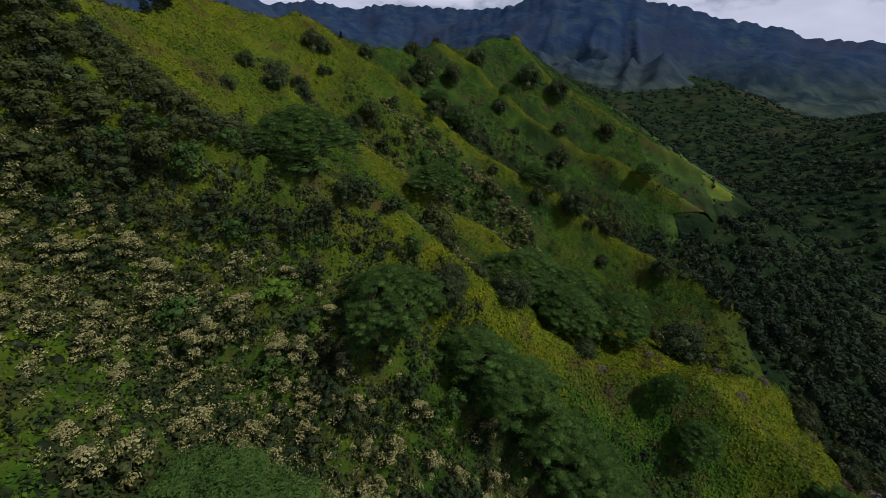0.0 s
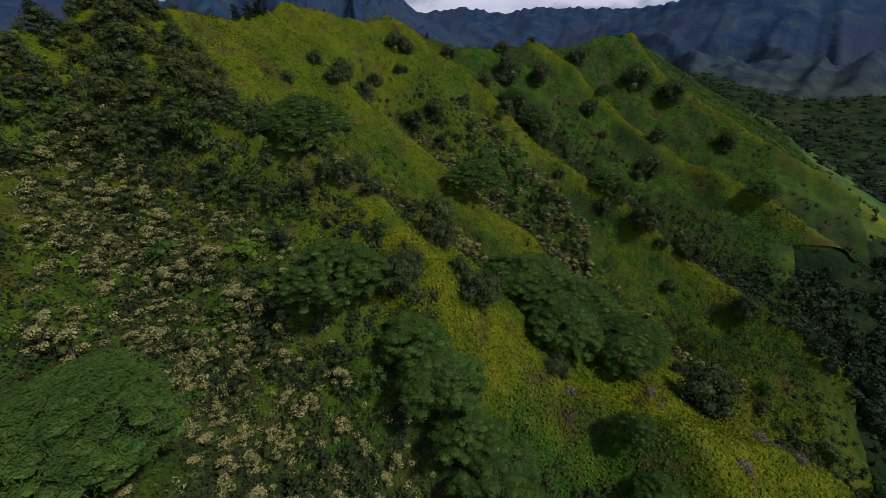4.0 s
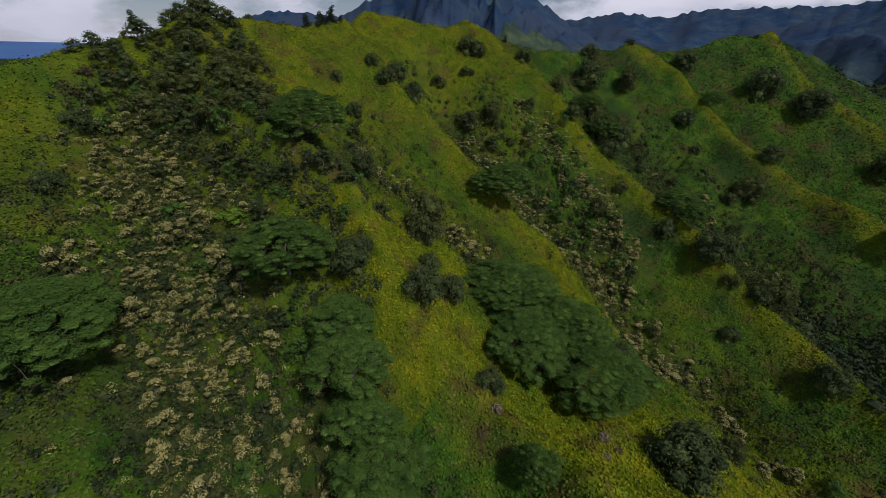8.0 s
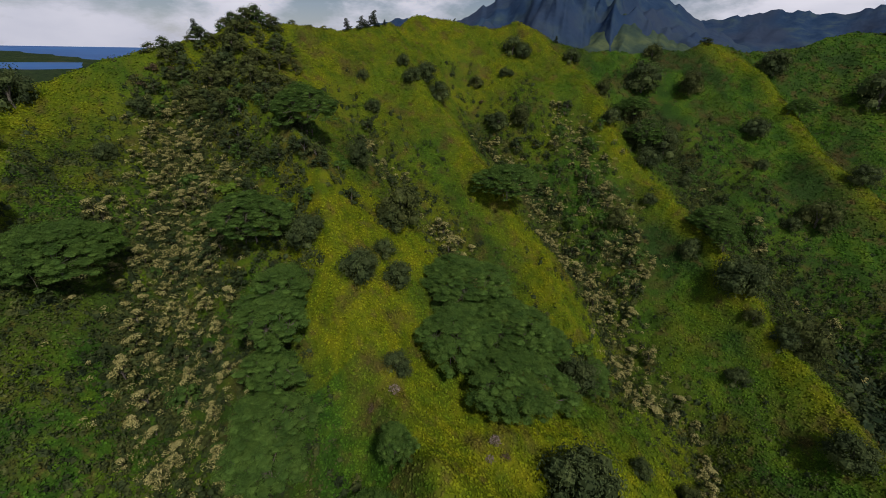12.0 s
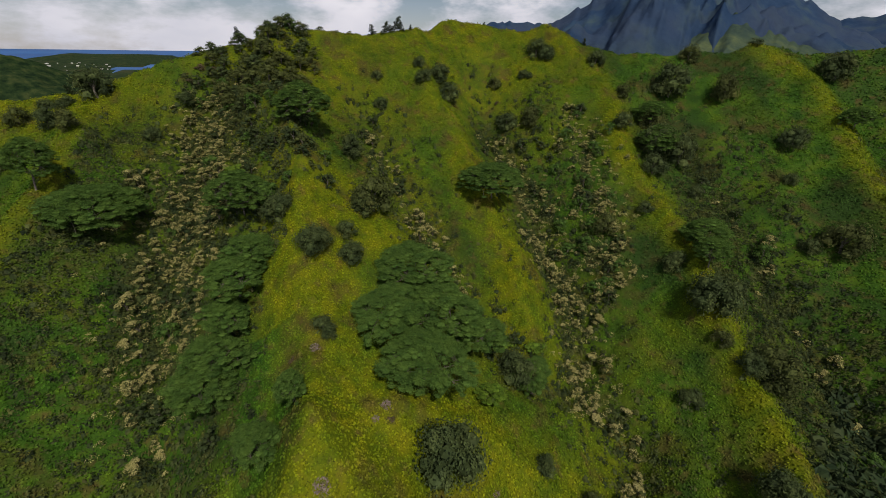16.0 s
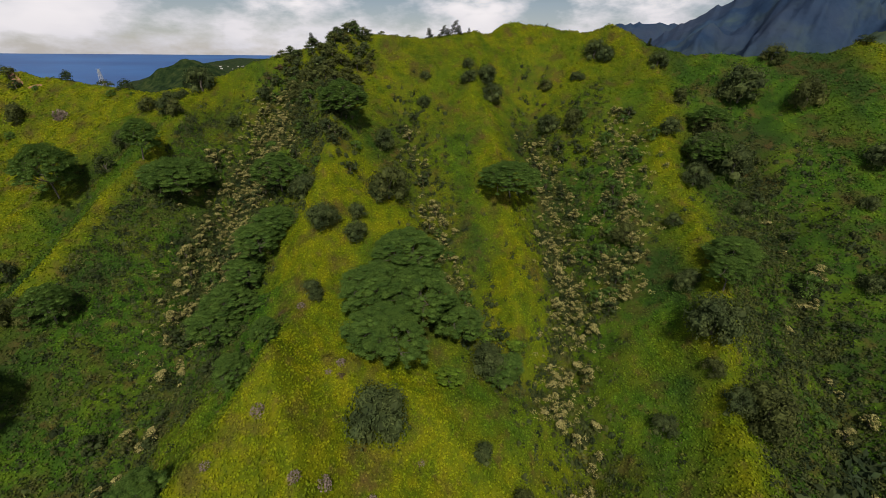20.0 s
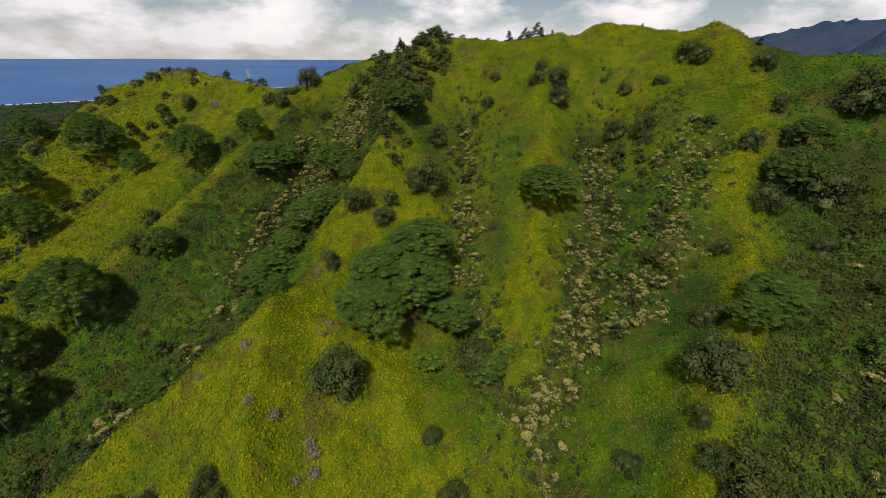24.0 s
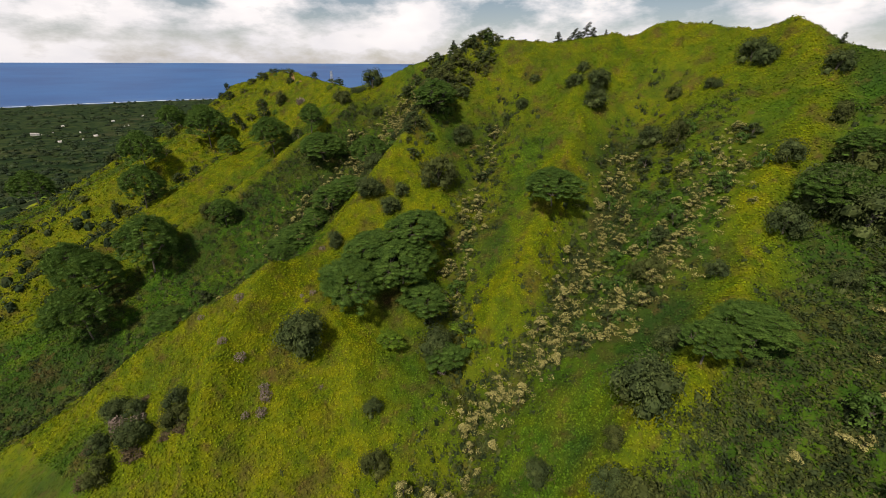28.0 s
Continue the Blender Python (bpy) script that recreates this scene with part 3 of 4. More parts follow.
def dome_arrays(centre, rx, rz, rows=((-0.3, 0.92), (0.35, 0.94), (0.85, 0.5))):
    """A small uneven six-sided dome at each centre: the dense inside of a crown."""
    n = len(centre)
    w = rng.uniform(0, 6.28, n)[:, None] + np.arange(6)[None] * (math.pi / 3)
    vs = []
    for h, r in rows:
        q = rng.uniform(0.82, 1.12, (n, 6))
        vs.append(np.stack([centre[:, None, 0] + np.cos(w) * rx[:, None] * r * q, centre[:, None, 1] + np.sin(w) * rx[:, None] * r * q,
                            centre[:, None, 2] + rz[:, None] * h * rng.uniform(0.85, 1.12, (n, 6))], -1))
    v = np.concatenate(vs, 1)
    f = [(i + 6 * k, (i + 1) % 6 + 6 * k, (i + 1) % 6 + 6 * k + 6, i + 6 * k + 6) for k in (0, 1) for i in range(6)] + [(12, 13, 14, 15), (12, 15, 16, 17)]
    return v.reshape(-1, 3), (np.array(f)[None] + 18 * np.arange(n)[:, None, None]).reshape(-1, 4)


def tube_arrays(path, radii, sides=6):
    path, radii = np.asarray(path, float), np.asarray(radii, float)
    t = unit(np.gradient(path, axis=0))
    a = unit(np.cross(t, np.array((0.31, 0.2, 0.11)) + 1e-3))
    b = np.cross(t, a)
    w = np.linspace(0, 2 * math.pi, sides, endpoint=False)
    v = path[:, None] + radii[:, None, None] * (a[:, None] * np.cos(w)[None, :, None] + b[:, None] * np.sin(w)[None, :, None])
    i = np.arange(len(path) * sides).reshape(len(path), sides)
    j = np.roll(i, -1, 1)
    return v.reshape(-1, 3), np.stack([i[:-1], j[:-1], j[1:], i[1:]], -1).reshape(-1, 4)


def joined(arrays):
    vs, fs, n = [], [], 0
    for v, f in arrays:
        vs.append(v), fs.append(f + n)
        n += len(v)
    return np.concatenate(vs), np.concatenate(fs)


def part(name, arrays, mat, parent, label="", smooth=False):
    ob = mesh_object(name, *arrays, mat, smooth)
    ob.parent = parent
    return tagged(ob, label)


def limb(start, end, r0, r1, sag=0.15, n=5):
    start, end = np.asarray(start, float), np.asarray(end, float)
    s = np.linspace(0, 1, n)[:, None]
    p = start * (1 - s) + end * s
    p[:, 2] += np.sin(s[:, 0] * math.pi) * -sag * np.linalg.norm(end - start)
    p[1:-1] += rng.normal(size=(n - 2, 3)) * 0.03 * np.linalg.norm(end - start)
    return tube_arrays(p, np.linspace(r0, r1, n), 5)


# ---- plants: one of each kind, about 1 unit = 1 m ----
def umbrella_tree(leaf_mat, label, height=11.0, radius=8.0, clumps=60, leaves=6000, limbs=6, leaf=0.4):
    """A spreading feathery tree: a forked pale trunk, and limbs that each carry a share of the layered, lobed crown."""
    root = new("umbrella_tree")
    fork = np.array((rng.normal() * 0.3, rng.normal() * 0.3, height * 0.36))
    part("trunk", tube_arrays([(0, 0, -2.5), (0.1, 0, height * 0.15), fork], [0.44, 0.33, 0.26], 8), M_BARK, root, "pale smooth grey trunk", True)
    p1, p2, p3 = rng.uniform(0, 6.28, 3)
    blobs = []
    for i in range(clumps + clumps // 2):
        low = i >= clumps
        ring = math.sqrt(((i - clumps) / (clumps // 2)) * 0.6 + 0.38) if low else math.sqrt((i + 0.5) / clumps)
        w = i * 2.39996 + rng.normal() * 0.15
        lobe = 1 + 0.15 * math.sin(2 * w + p1) + 0.11 * math.sin(3 * w + p2) + 0.08 * math.sin(5 * w + p3)
        x, y = math.cos(w) * ring * radius * 0.88 * lobe, math.sin(w) * ring * radius * 0.88 * lobe
        z = height * (0.60 + 0.34 * (1 - ring ** 2.0)) + rng.normal() * height * 0.024 - (height * rng.uniform(0.13, 0.24) if low else 0)
        rr = radius * rng.uniform(0.7, 1.25) * 1.85 / math.sqrt(clumps)
        blobs.append((x, y, z, rr, rr * rng.uniform(0.7, 1.0), rr * rng.uniform(0.22, 0.36)))
    sector = [int((math.atan2(b[1], b[0]) / (2 * math.pi) % 1.0) * limbs) % limbs for b in blobs]
    for k in range(limbs):
        mine = [b for b, q in zip(blobs, sector) if q == k]
        mid = np.mean([b[:3] for b in mine], 0) - (0, 0, height * 0.1)
        arms = [limb(fork, mid, 0.17, 0.09, 0.06)] + [limb(mid, (b[0], b[1], b[2] - b[5] * 0.4), 0.08, 0.025, 0.04, 4) for b in mine[::2]]
        bough = part("limb", joined(arms), M_BARK, root, "pale grey limb", True)
        core = np.array(mine)
        part("foliage", joined([crown_arrays(mine, int(leaves * len(mine) / len(blobs)), leaf, 0.8, 0.45, 0.34), dome_arrays(core[:, :3] - core[:, 5:6] * (0, 0, 0.55), core[:, 3] * 0.62, core[:, 5] * 0.6)]), leaf_mat, bough)
    return tagged(root, label, "tree")


def broadleaf(name, label, category, leaf_mat, height, radius, leaves, leaf=0.42, tops=None, top_leaves=0, blobs_n=9, trunk=True, wild=0.38):
    """A rounded tree or shrub of uneven leaf clumps; tops: the material of paler leaves on the upper clumps."""
    root = new(name)
    blobs = []
    for i in range(blobs_n):
        w, ring = i * 2.4 + rng.normal() * 0.5, math.sqrt((i + 0.3) / blobs_n)
        z = height * (0.86 - 0.42 * ring * ring) + rng.normal() * height * 0.07
        rr = radius * rng.uniform(0.34, 0.52)
        blobs.append((math.cos(w) * ring * radius * 0.72, math.sin(w) * ring * radius * 0.72, z, rr, rr, rr * rng.uniform(0.6, 0.85)))
    for i in range(blobs_n // 2):
        w = rng.uniform(0, 6.28)
        rr = radius * rng.uniform(0.3, 0.45)
        blobs.append((math.cos(w) * radius * 0.5, math.sin(w) * radius * 0.5, height * rng.uniform(0.2, 0.4), rr, rr, rr * 0.8))
    if trunk:
        part("trunk", joined([limb((0, 0, -1.0), (0.1, 0, height * 0.55), radius * 0.075, radius * 0.05, 0.0)] +
                             [limb((0.1, 0, height * 0.4), b[:3], radius * 0.04, radius * 0.012, 0.05, 4) for b in blobs[:4]]), M_BARK, root, "thin grey branching trunk", True)
    core = np.array(blobs)
    part("crown", joined([crown_arrays(blobs, leaves, leaf, 0.35, wild), dome_arrays(core[:, :3], core[:, 3] * 0.55, core[:, 5] * 0.5)]), leaf_mat, root)
    if tops is not None:
        high = [(x, y, z + c * 0.4, a * 0.95, b * 0.85, c * 0.55) for x, y, z, a, b, c in blobs[:blobs_n] if rng.random() < 0.62]
        part("pale_leaves", crown_arrays(high, int(top_leaves * 1.7), leaf * 0.72, 0.9, 0.55), tops, root, "cream-coloured young leaves and blossom")
    return tagged(root, label, category)


def dead_shrub(label):
    root = new("dead_shrub")
    twigs = []
    for i in range(34):
        d = unit(rng.normal(size=3) + (0, 0, 1.1))
        d[2] = abs(d[2])
        e = d * rng.uniform(0.6, 1.15)
        twigs.append(limb((0, 0, -0.2), e, 0.035, 0.012, -0.08, 4))
        for _ in range(3):
            q = e * rng.uniform(0.5, 0.95)
            twigs.append(limb(q, q + unit(rng.normal(size=3) + d) * 0.35, 0.016, 0.007, 0.0, 3))
    part("brushwood", joined(twigs), M_DEAD, root)
    part("dry_leaves", crown_arrays([(0, 0, 0.6, 0.75, 0.75, 0.55)], 150, 0.22, 0.3, 0.8), M_DEAD, root, "withered greyish-pink leaves")
    return tagged(root, label, "shrub")


def pine(label, height=9.0, lean=0.0):
    """A thin ragged ridge tree with tufts along its stem."""
    root = new("ridge_pine")
    path = [(lean * (s ** 1.6) * height, 0, s * height - 0.5) for s in np.linspace(0, 1, 7)]
    part("trunk", tube_arrays(path, np.linspace(0.16, 0.03, 7), 6), M_BARK, root, "thin dark stem", True)
    blobs = []
    for s in np.linspace(0.28, 1.0, 13):
        w, reach_out = rng.uniform(0, 6.28), (1.12 - s) * height * 0.16 * rng.uniform(0.5, 1.2)
        x = lean * (s ** 1.6) * height
        blobs.append((x + math.cos(w) * reach_out, math.sin(w) * reach_out, s * height, 0.5 + 0.75 * (1.1 - s), 0.5 + 0.75 * (1.1 - s), 0.5))
    part("crown", crown_arrays(blobs, 1500, 0.42, 0.3, 0.7, 0.42), M_DARK, root)
    return tagged(root, label, "tree")


def settle(kinds, rows, group, sink=0.3):
    """Sets copies of the kinds on the ground at rows of (x, y, width scale, height scale)."""
    used = set()
    for i, (x, y, sw, sh) in enumerate(rows):
        k = kinds[i % len(kinds)]
        m = Matrix.Translation((x, y, float(ground(x, y)) - sink)) @ Euler((rng.normal() * 0.06, rng.normal() * 0.06, rng.uniform(0, 6.28))).to_matrix().to_4x4() @ Matrix.Diagonal((sw, sw, sh, 1))
        tagged(k, group=group)
        if k.name in used:
            copy_thing(k, m)
        else:
            k.matrix_basis = m
            used.add(k.name)


# ---- the feathery umbrella trees ----
umbrellas_near = [(24, 107, 13.0), (36, 97, 11.5), (38, 109, 12.0), (54, 99, 12.0), (43, 120, 8.6), (52, 134, 6.4), (-9, 61, 9.3), (8, 62, 7.8), (16, 58, 8.1), (23, 54, 8.7),
                  (31, 51, 8.8), (37, 47, 7.9), (54, 69, 5.0), (59, 61, 5.5), (-4, 148, 12.0), (-31, 85, 10.0), (-22, 19, 13.5)]
umbrellas_far = [(-30, 4, 6.4), (-40, -108, 13), (-36, -37, 12), (28, -2, 7.8), (59, -15, 13), (-60, -188, 12), (1, -120, 12), (86, 50, 6.0), (46, 204, 8.0), (4, 221, 9.5), (-8, 227, 9.0), (73, -66, 11), (121, 239, 8),
                 (54, 196, 5.0), (37, 285, 7), (78, -24, 12), (21, -261, 14), (90, -10, 12), (22, -88, 11), (-30, -72, 8), (-44, -116, 10)]
UMBRELLA = "tall umbrella tree with feathery dark green leaf plates on the slope"
small_kinds = [umbrella_tree(M_FEATHER, UMBRELLA, h, 8.0, c, n) for c, h, n in ((90, 11, 14000), (84, 10, 13000), (78, 9.5, 12500))]
great_kinds = [umbrella_tree(M_FEATHER, UMBRELLA, h, 12.0, c, n, 8) for c, h, n in ((200, 13, 32000), (180, 12, 30000))]
every = umbrellas_near + umbrellas_far
settle(small_kinds, [(x, y, r / 8.0, (0.6 + 0.5 * r / 8.0) * (1.4 if y < 30 else 1.0)) for x, y, r in every if r < 9.2], "umbrella trees on the slopes")
settle(great_kinds, [(x, y, r / 12.0, (0.65 + 0.5 * r / 12.0) * (1.6 if y < 10 else 1.0)) for x, y, r in every if r >= 9.2], "umbrella trees on the slopes")
fresh = umbrella_tree(M_FRESH, "small bright green umbrella tree below the darker grove", 8.0, 5.0, 34, 2600, 5)
settle([fresh], [(58, 116, 0.85, 0.9)], "umbrella trees on the slopes")

# ---- round bushes on the open slopes ----
bushes_a = [(-69, 43, 4.5), (-64, 120, 3.3), (-58, 140, 4.6), (-65, 180, 4.2), (-45, 224, 3.3), (-56, 194, 2.2), (16, 79, 3.7), (-2, 101, 6.4), (1, 71, 3.4), (38, 79, 2.4),
            (74.5, 98, 5.6), (86, 130, 3.4), (76, 123, 2.2), (108, 66, 3.4), (112, 72, 3.2), (106, 84, 3.4), (103, 79, 2.8), (117, 63, 3.6), (110, 57, 3.0), (121, 70, 3.4), (77, 170, 2.6), (46, 192, 3.6), (64, 187, 5.4), (84, 189, 6.2), (-17, 245, 6.2), (23, 199, 3.2), (-56, 32, 2.5), (-74, -12, 3.7), (-77, 13, 5.0), (-81, 2, 2.6), (-81, -5, 2.2), (-56, 9, 3.5), (-65, 203, 4.0)]
bushes_b = [(-55, -16, 5.0), (-58, 192, 2.0), (-36, 184, 4.8), (-27, 99, 3.5), (0, 98, 5.0), (-62, 207, 3.3), (72, 183, 2.5), (-54, 150, 3.7), (-68, 141, 3.2), (-52, 118, 2.4),
            (-85, -80, 4.6), (-68, -2, 3.6), (-80, 0, 2.7), (-49, -173, 3.7), (-24, 224, 3.2), (24, 224, 2.5), (9, 90, 3.7), (17, 90, 3.2), (28, -12, 4.4), (50, 130, 4.6), (46, 190, 3.6)]
bushes_c = [(-63, 149, 4.0), (66, 241, 5.6), (104, 166, 4.0), (81, 184, 4.2), (16, 302, 5.6), (-1, 259, 5.6), (37, 78, 2.3), (14, 82, 3.6), (2, 73, 3.0), (21, 184, 4.0), (-42, 175, 3.5),
            (61, 235, 3.6), (78, 318, 7.0), (113, 295, 6.2), (56, 316, 7.0), (12, 212, 5.5), (4, 221, 6), (-6, 226, 5), (10, 228, 5.5), (-9, 212, 4.5), (30, 262, 4.0), (-25, 262, 4.0), (70, 262, 3.6), (40, 250, 3.0)]
bush_kinds = [broadleaf("bush", "rounded dark green bush on the open slope", "bush", M_BUSH, 3.4, 3.0, n, 0.25, blobs_n=b) for n, b in ((2600, 13), (2400, 11), (2800, 16))]
bush_kinds += [broadleaf("bush", "loose olive green bush on the open slope", "bush", M_OLIVE, 3.0, 3.0, 2300, 0.25, blobs_n=12)]
settle(bush_kinds, [(x, y, r / 3.1, r / 2.6) for x, y, r in bushes_a + bushes_b + bushes_c], "bushes on the slopes")
dead_places = [(83, 63, 1.9), (41, 75, 2.2), (89, 82, 1.5), (90, 98, 1.7), (79, 107, 1.1), (54, 133, 1.7), (62, 85, 1.2), (-85, -60, 3.4), (96, 96, 1.4), (93, 99, 1.6), (89, 96, 1.8), (75, 72, 1.6), (60, 88, 1.5), (88, 87, 1.7), (112, 63, 3.0), (109, 69, 2.2)]
settle([dead_shrub("leafless bleached shrub among the ferns"), dead_shrub("withered greyish-pink shrub among the ferns")], [(x, y, r * 0.75, r * 0.85) for x, y, r in dead_places], "dead shrubs")

# ---- trees along the skyline ----
pine_places = [(-84, 66, 7.5, 1.2), (-87, 135, 8.0, 1.2), (-89, 139, 7.0, 1.2), (-86, 130, 6.2, 1.1), (-85, 124, 6.6, 1.1), (-92, 145, 3.6, 1.0), (-87, 133, 5.4, 1.2), (-95, 187, 3.0, 1.0), (-58, 226, 5.0, 0.8), (-86, 3, 5.0, 1.2)]
settle([pine("thin ragged conifer on the ridge line"), pine("thin leaning tree on the ridge line", 9.0, 0.22)], [(x, y, h / 9.0 * w * 1.25, h / 9.0) for x, y, h, w in pine_places], "conifers on the ridge")
crown_places = [(-84, 77, 4.4, 3.4), (-84, 87, 6.2, 3.8), (-83, 100, 4.7, 2.8), (-84, 107, 4.0, 2.6), (-85, 113, 3.2, 2.4), (-83, 60, 5.0, 2.8), (-83, 49, 4.6, 2.6), (-83, 93, 5.5, 3.4),
                (-85, 119, 2.8, 2.2), (-78, 211, 2.2, 2.0), (-82, 205, 2.0, 1.8), (-103, 167, 2.6, 2.2), (-74, 215, 3.0, 2.0), (-12, 287, 4.4, 4.0), (41, 353, 4.6, 4.0), (-41, 243, 2.5, 1.8), (-83, 55, 4.6, 2.6),
                (-84, 70, 4.2, 3.0), (-83, 82, 5.4, 3.4), (-84, 38, 3.0, 2.2), (-107, 173, 1.9, 1.7), (-80, 74, 4.4, 3.2), (-80, 90, 5.0, 3.2)]
ridge_kinds = [broadleaf("ridge_tree", "wind-shaped olive green tree on the ridge line", "tree", m, 4.6, 2.6, 620, 0.42, trunk=False, blobs_n=b) for m, b in ((M_OLIVE, 8), (M_DARK, 7), (M_OLIVE, 6))]
settle(ridge_kinds, [(x, y, r / 3.4, h / 6.2) for x, y, h, r in crown_places], "trees on the ridge")


# ---- woods of the gullies ----
def along(line, count, width, first=0.0, last=1.0):
    """Places strewn along a line, thinning out to its sides."""
    p = np.array(line)[:, :2]
    seg = np.linalg.norm(np.diff(p, axis=0), axis=1)
    s = np.concatenate([[0], np.cumsum(seg)]) / seg.sum()
    u = rng.uniform(first, last, count)
    x, y = np.interp(u, s, p[:, 0]), np.interp(u, s, p[:, 1])
    w = np.interp(u, np.linspace(first, last, len(width)), width)
    off = rng.normal(size=(count, 2)) * w[:, None] * 0.55
    return np.stack([x + off[:, 0], y + off[:, 1]], 1)


def spaced(points, gap):
    kept = []
    for p in points:
        if all((p[0] - q[0]) ** 2 + (p[1] - q[1]) ** 2 > gap * gap for q in kept[-260:]):
            kept.append(p)
    return np.array(kept)


def band(low, high, count, x0, x1, t0, t1):
    """Places strewn between two lines, from the share t0 to t1 of the way from the low one to the high one."""
    a, b = np.array(sorted(low)), np.array(sorted(high))
    x, t = rng.uniform(x0, x1, count), rng.uniform(t0, t1, count)
    return np.stack([x, np.interp(x, a[:, 0], a[:, 1]) * (1 - t) + np.interp(x, b[:, 0], b[:, 1]) * t], 1)


upper_branch = [(-29, 201, 0), (-11, 196, 0), (6, 190, 0), (26, 183, 0), (39, 174, 0)]
pale_bank = [(-65, 57, 0), (-51, 51, 0), (-34, 40, 0), (-26, 50, 0), (-12, 48, 0)]
pale_spots = spaced(np.concatenate([along(pale_gully, 170, (8, 14, 15, 13), 0.0, 0.42), along(pale_bank, 150, (7, 11, 12)), along(pale_gully, 22, (8, 6), 0.42, 0.72),
                                    along(main_gully, 110, (7, 10, 10, 7), 0.12, 0.6), along(upper_branch, 70, (6, 10, 8)), along(main_gully, 12, (6, 4), 0.5, 0.7),
                                    along(inner_gully, 56, (4, 6, 5), 0.12, 0.8), along(north_gully, 22, (5, 6), 0.2, 0.8)]), 2.2)
rng.shuffle(pale_spots)
pale_spots = pale_spots[:299]
pale_kinds = [broadleaf("pale_tree", "small gully tree with cream-coloured leaf tops", "tree", M_OLIVE, 4.2, 2.1, 200, 0.36, M_PALE, t, b) for t, b in ((330, 11), (420, 13), (240, 10), (360, 14))]
settle(pale_kinds, [(x, y, s, s * rng.uniform(0.85, 1.2)) for (x, y), s in zip(pale_spots, rng.uniform(0.7, 1.25, len(pale_spots)))], "pale-topped gully trees", 0.6)

dark_spots = spaced(np.concatenate([along(middle_spur, 120, (9, 13, 10), 0.0, 0.30), band(pale_gully, middle_spur, 190, -76, 6, -0.15, 0.85), along(pale_gully, 40, (10, 12), 0.3, 0.62), band(main_gully, upper_branch, 80, -50, 42, -0.2, 0.9),
                                    along(upper_branch, 40, (8, 10, 8)), along(inner_gully, 40, (7, 7, 6), 0.05, 0.9), along(north_gully, 60, (7, 8, 9), 0.1, 1.0), along(main_gully, 30, (6, 9), 0.66, 1.0), along(pale_gully, 34, (9, 12), 0.6, 1.0)]), 2.4)
rng.shuffle(dark_spots)
dark_spots = dark_spots[:298]
dark_kinds = [broadleaf("gully_tree", lab, "tree", m, 4.6, 2.6, n, 0.37, blobs_n=b) for lab, m, n, b in
              (("leafy dark green tree in the wooded gully", M_DARK, 340, 8), ("leafy olive tree in the wooded gully", M_OLIVE, 330, 8), ("leafy dark green tree in the wooded gully", M_DARK, 350, 10),
               ("bright green young tree in the wooded gully", M_FEATHER, 460, 7))]
settle(dark_kinds, [(x, y, s, s * rng.uniform(0.85, 1.25)) for (x, y), s in zip(dark_spots, rng.uniform(0.7, 1.35, len(dark_spots)))], "leafy gully trees", 0.6)
wood_edge, wood_back = [(-86, 50, 0), (-64, 56, 0), (-40, 60, 0)], [(-86, 98, 0), (-64, 94, 0), (-40, 88, 0)]
ridge_wood = spaced(band(wood_edge, wood_back, 220, -85, -44, 0.0, 1.0), 3.0)
wood_kinds = [broadleaf("ridge_wood_tree", lab, "tree", m, 4.6, 2.8, 900, 0.3, blobs_n=b) for lab, m, b in
              (("rounded olive green tree in the woods below the ridge", M_OLIVE, 11), ("rounded green tree in the woods below the ridge", M_BUSH, 12), ("rounded mid-green tree in the woods below the ridge", M_OLIVE, 9))]
settle(wood_kinds, [(x, y, q, q * rng.uniform(0.8, 1.1)) for (x, y), q in zip(ridge_wood, rng.uniform(0.75, 1.35, len(ridge_wood)))], "trees in the woods below the ridge", 0.6)
south_spots = spaced(np.concatenate([along(end_spur, 60, (22, 26, 24), 0.05, 0.8), along(bright_gully, 34, (10, 14, 14)), along(south_gully, 26, (10, 12, 12)), along(main_crest[1:6], 26, (14, 12, 8)), along(bright_spur, 16, (20, 22), 0.1, 0.8)]), 4.5)
south_kinds = [broadleaf("slope_tree", lab, "tree", m, 5.0, 3.2, n, 0.5, blobs_n=b) for lab, m, n, b in
               (("rounded mid-green tree on the grassy southern slope", M_FEATHER, 420, 9), ("rounded dark green tree on the grassy southern slope", M_DARK, 420, 8), ("low olive tree on the grassy southern slope", M_OLIVE, 380, 7))]
settle(south_kinds, [(x, y, s, s * rng.uniform(0.8, 1.2)) for (x, y), s in zip(south_spots, rng.uniform(0.6, 1.5, len(south_spots)))], "trees on the southern slopes", 0.5)
vine = broadleaf("vine_thicket", "bright yellow-green vine thicket over shrubs", "bush", M_FRESH, 3.2, 4.0, 900, 0.42, trunk=False, blobs_n=12)
settle([vine], [(-30, 60, 1.3, 1.0), (-24, 57, 0.8, 0.9), (38, 133, 1.0, 0.7), (44, 140, 0.8, 0.7), (1, 55, 0.45, 0.8)], "vine thickets")


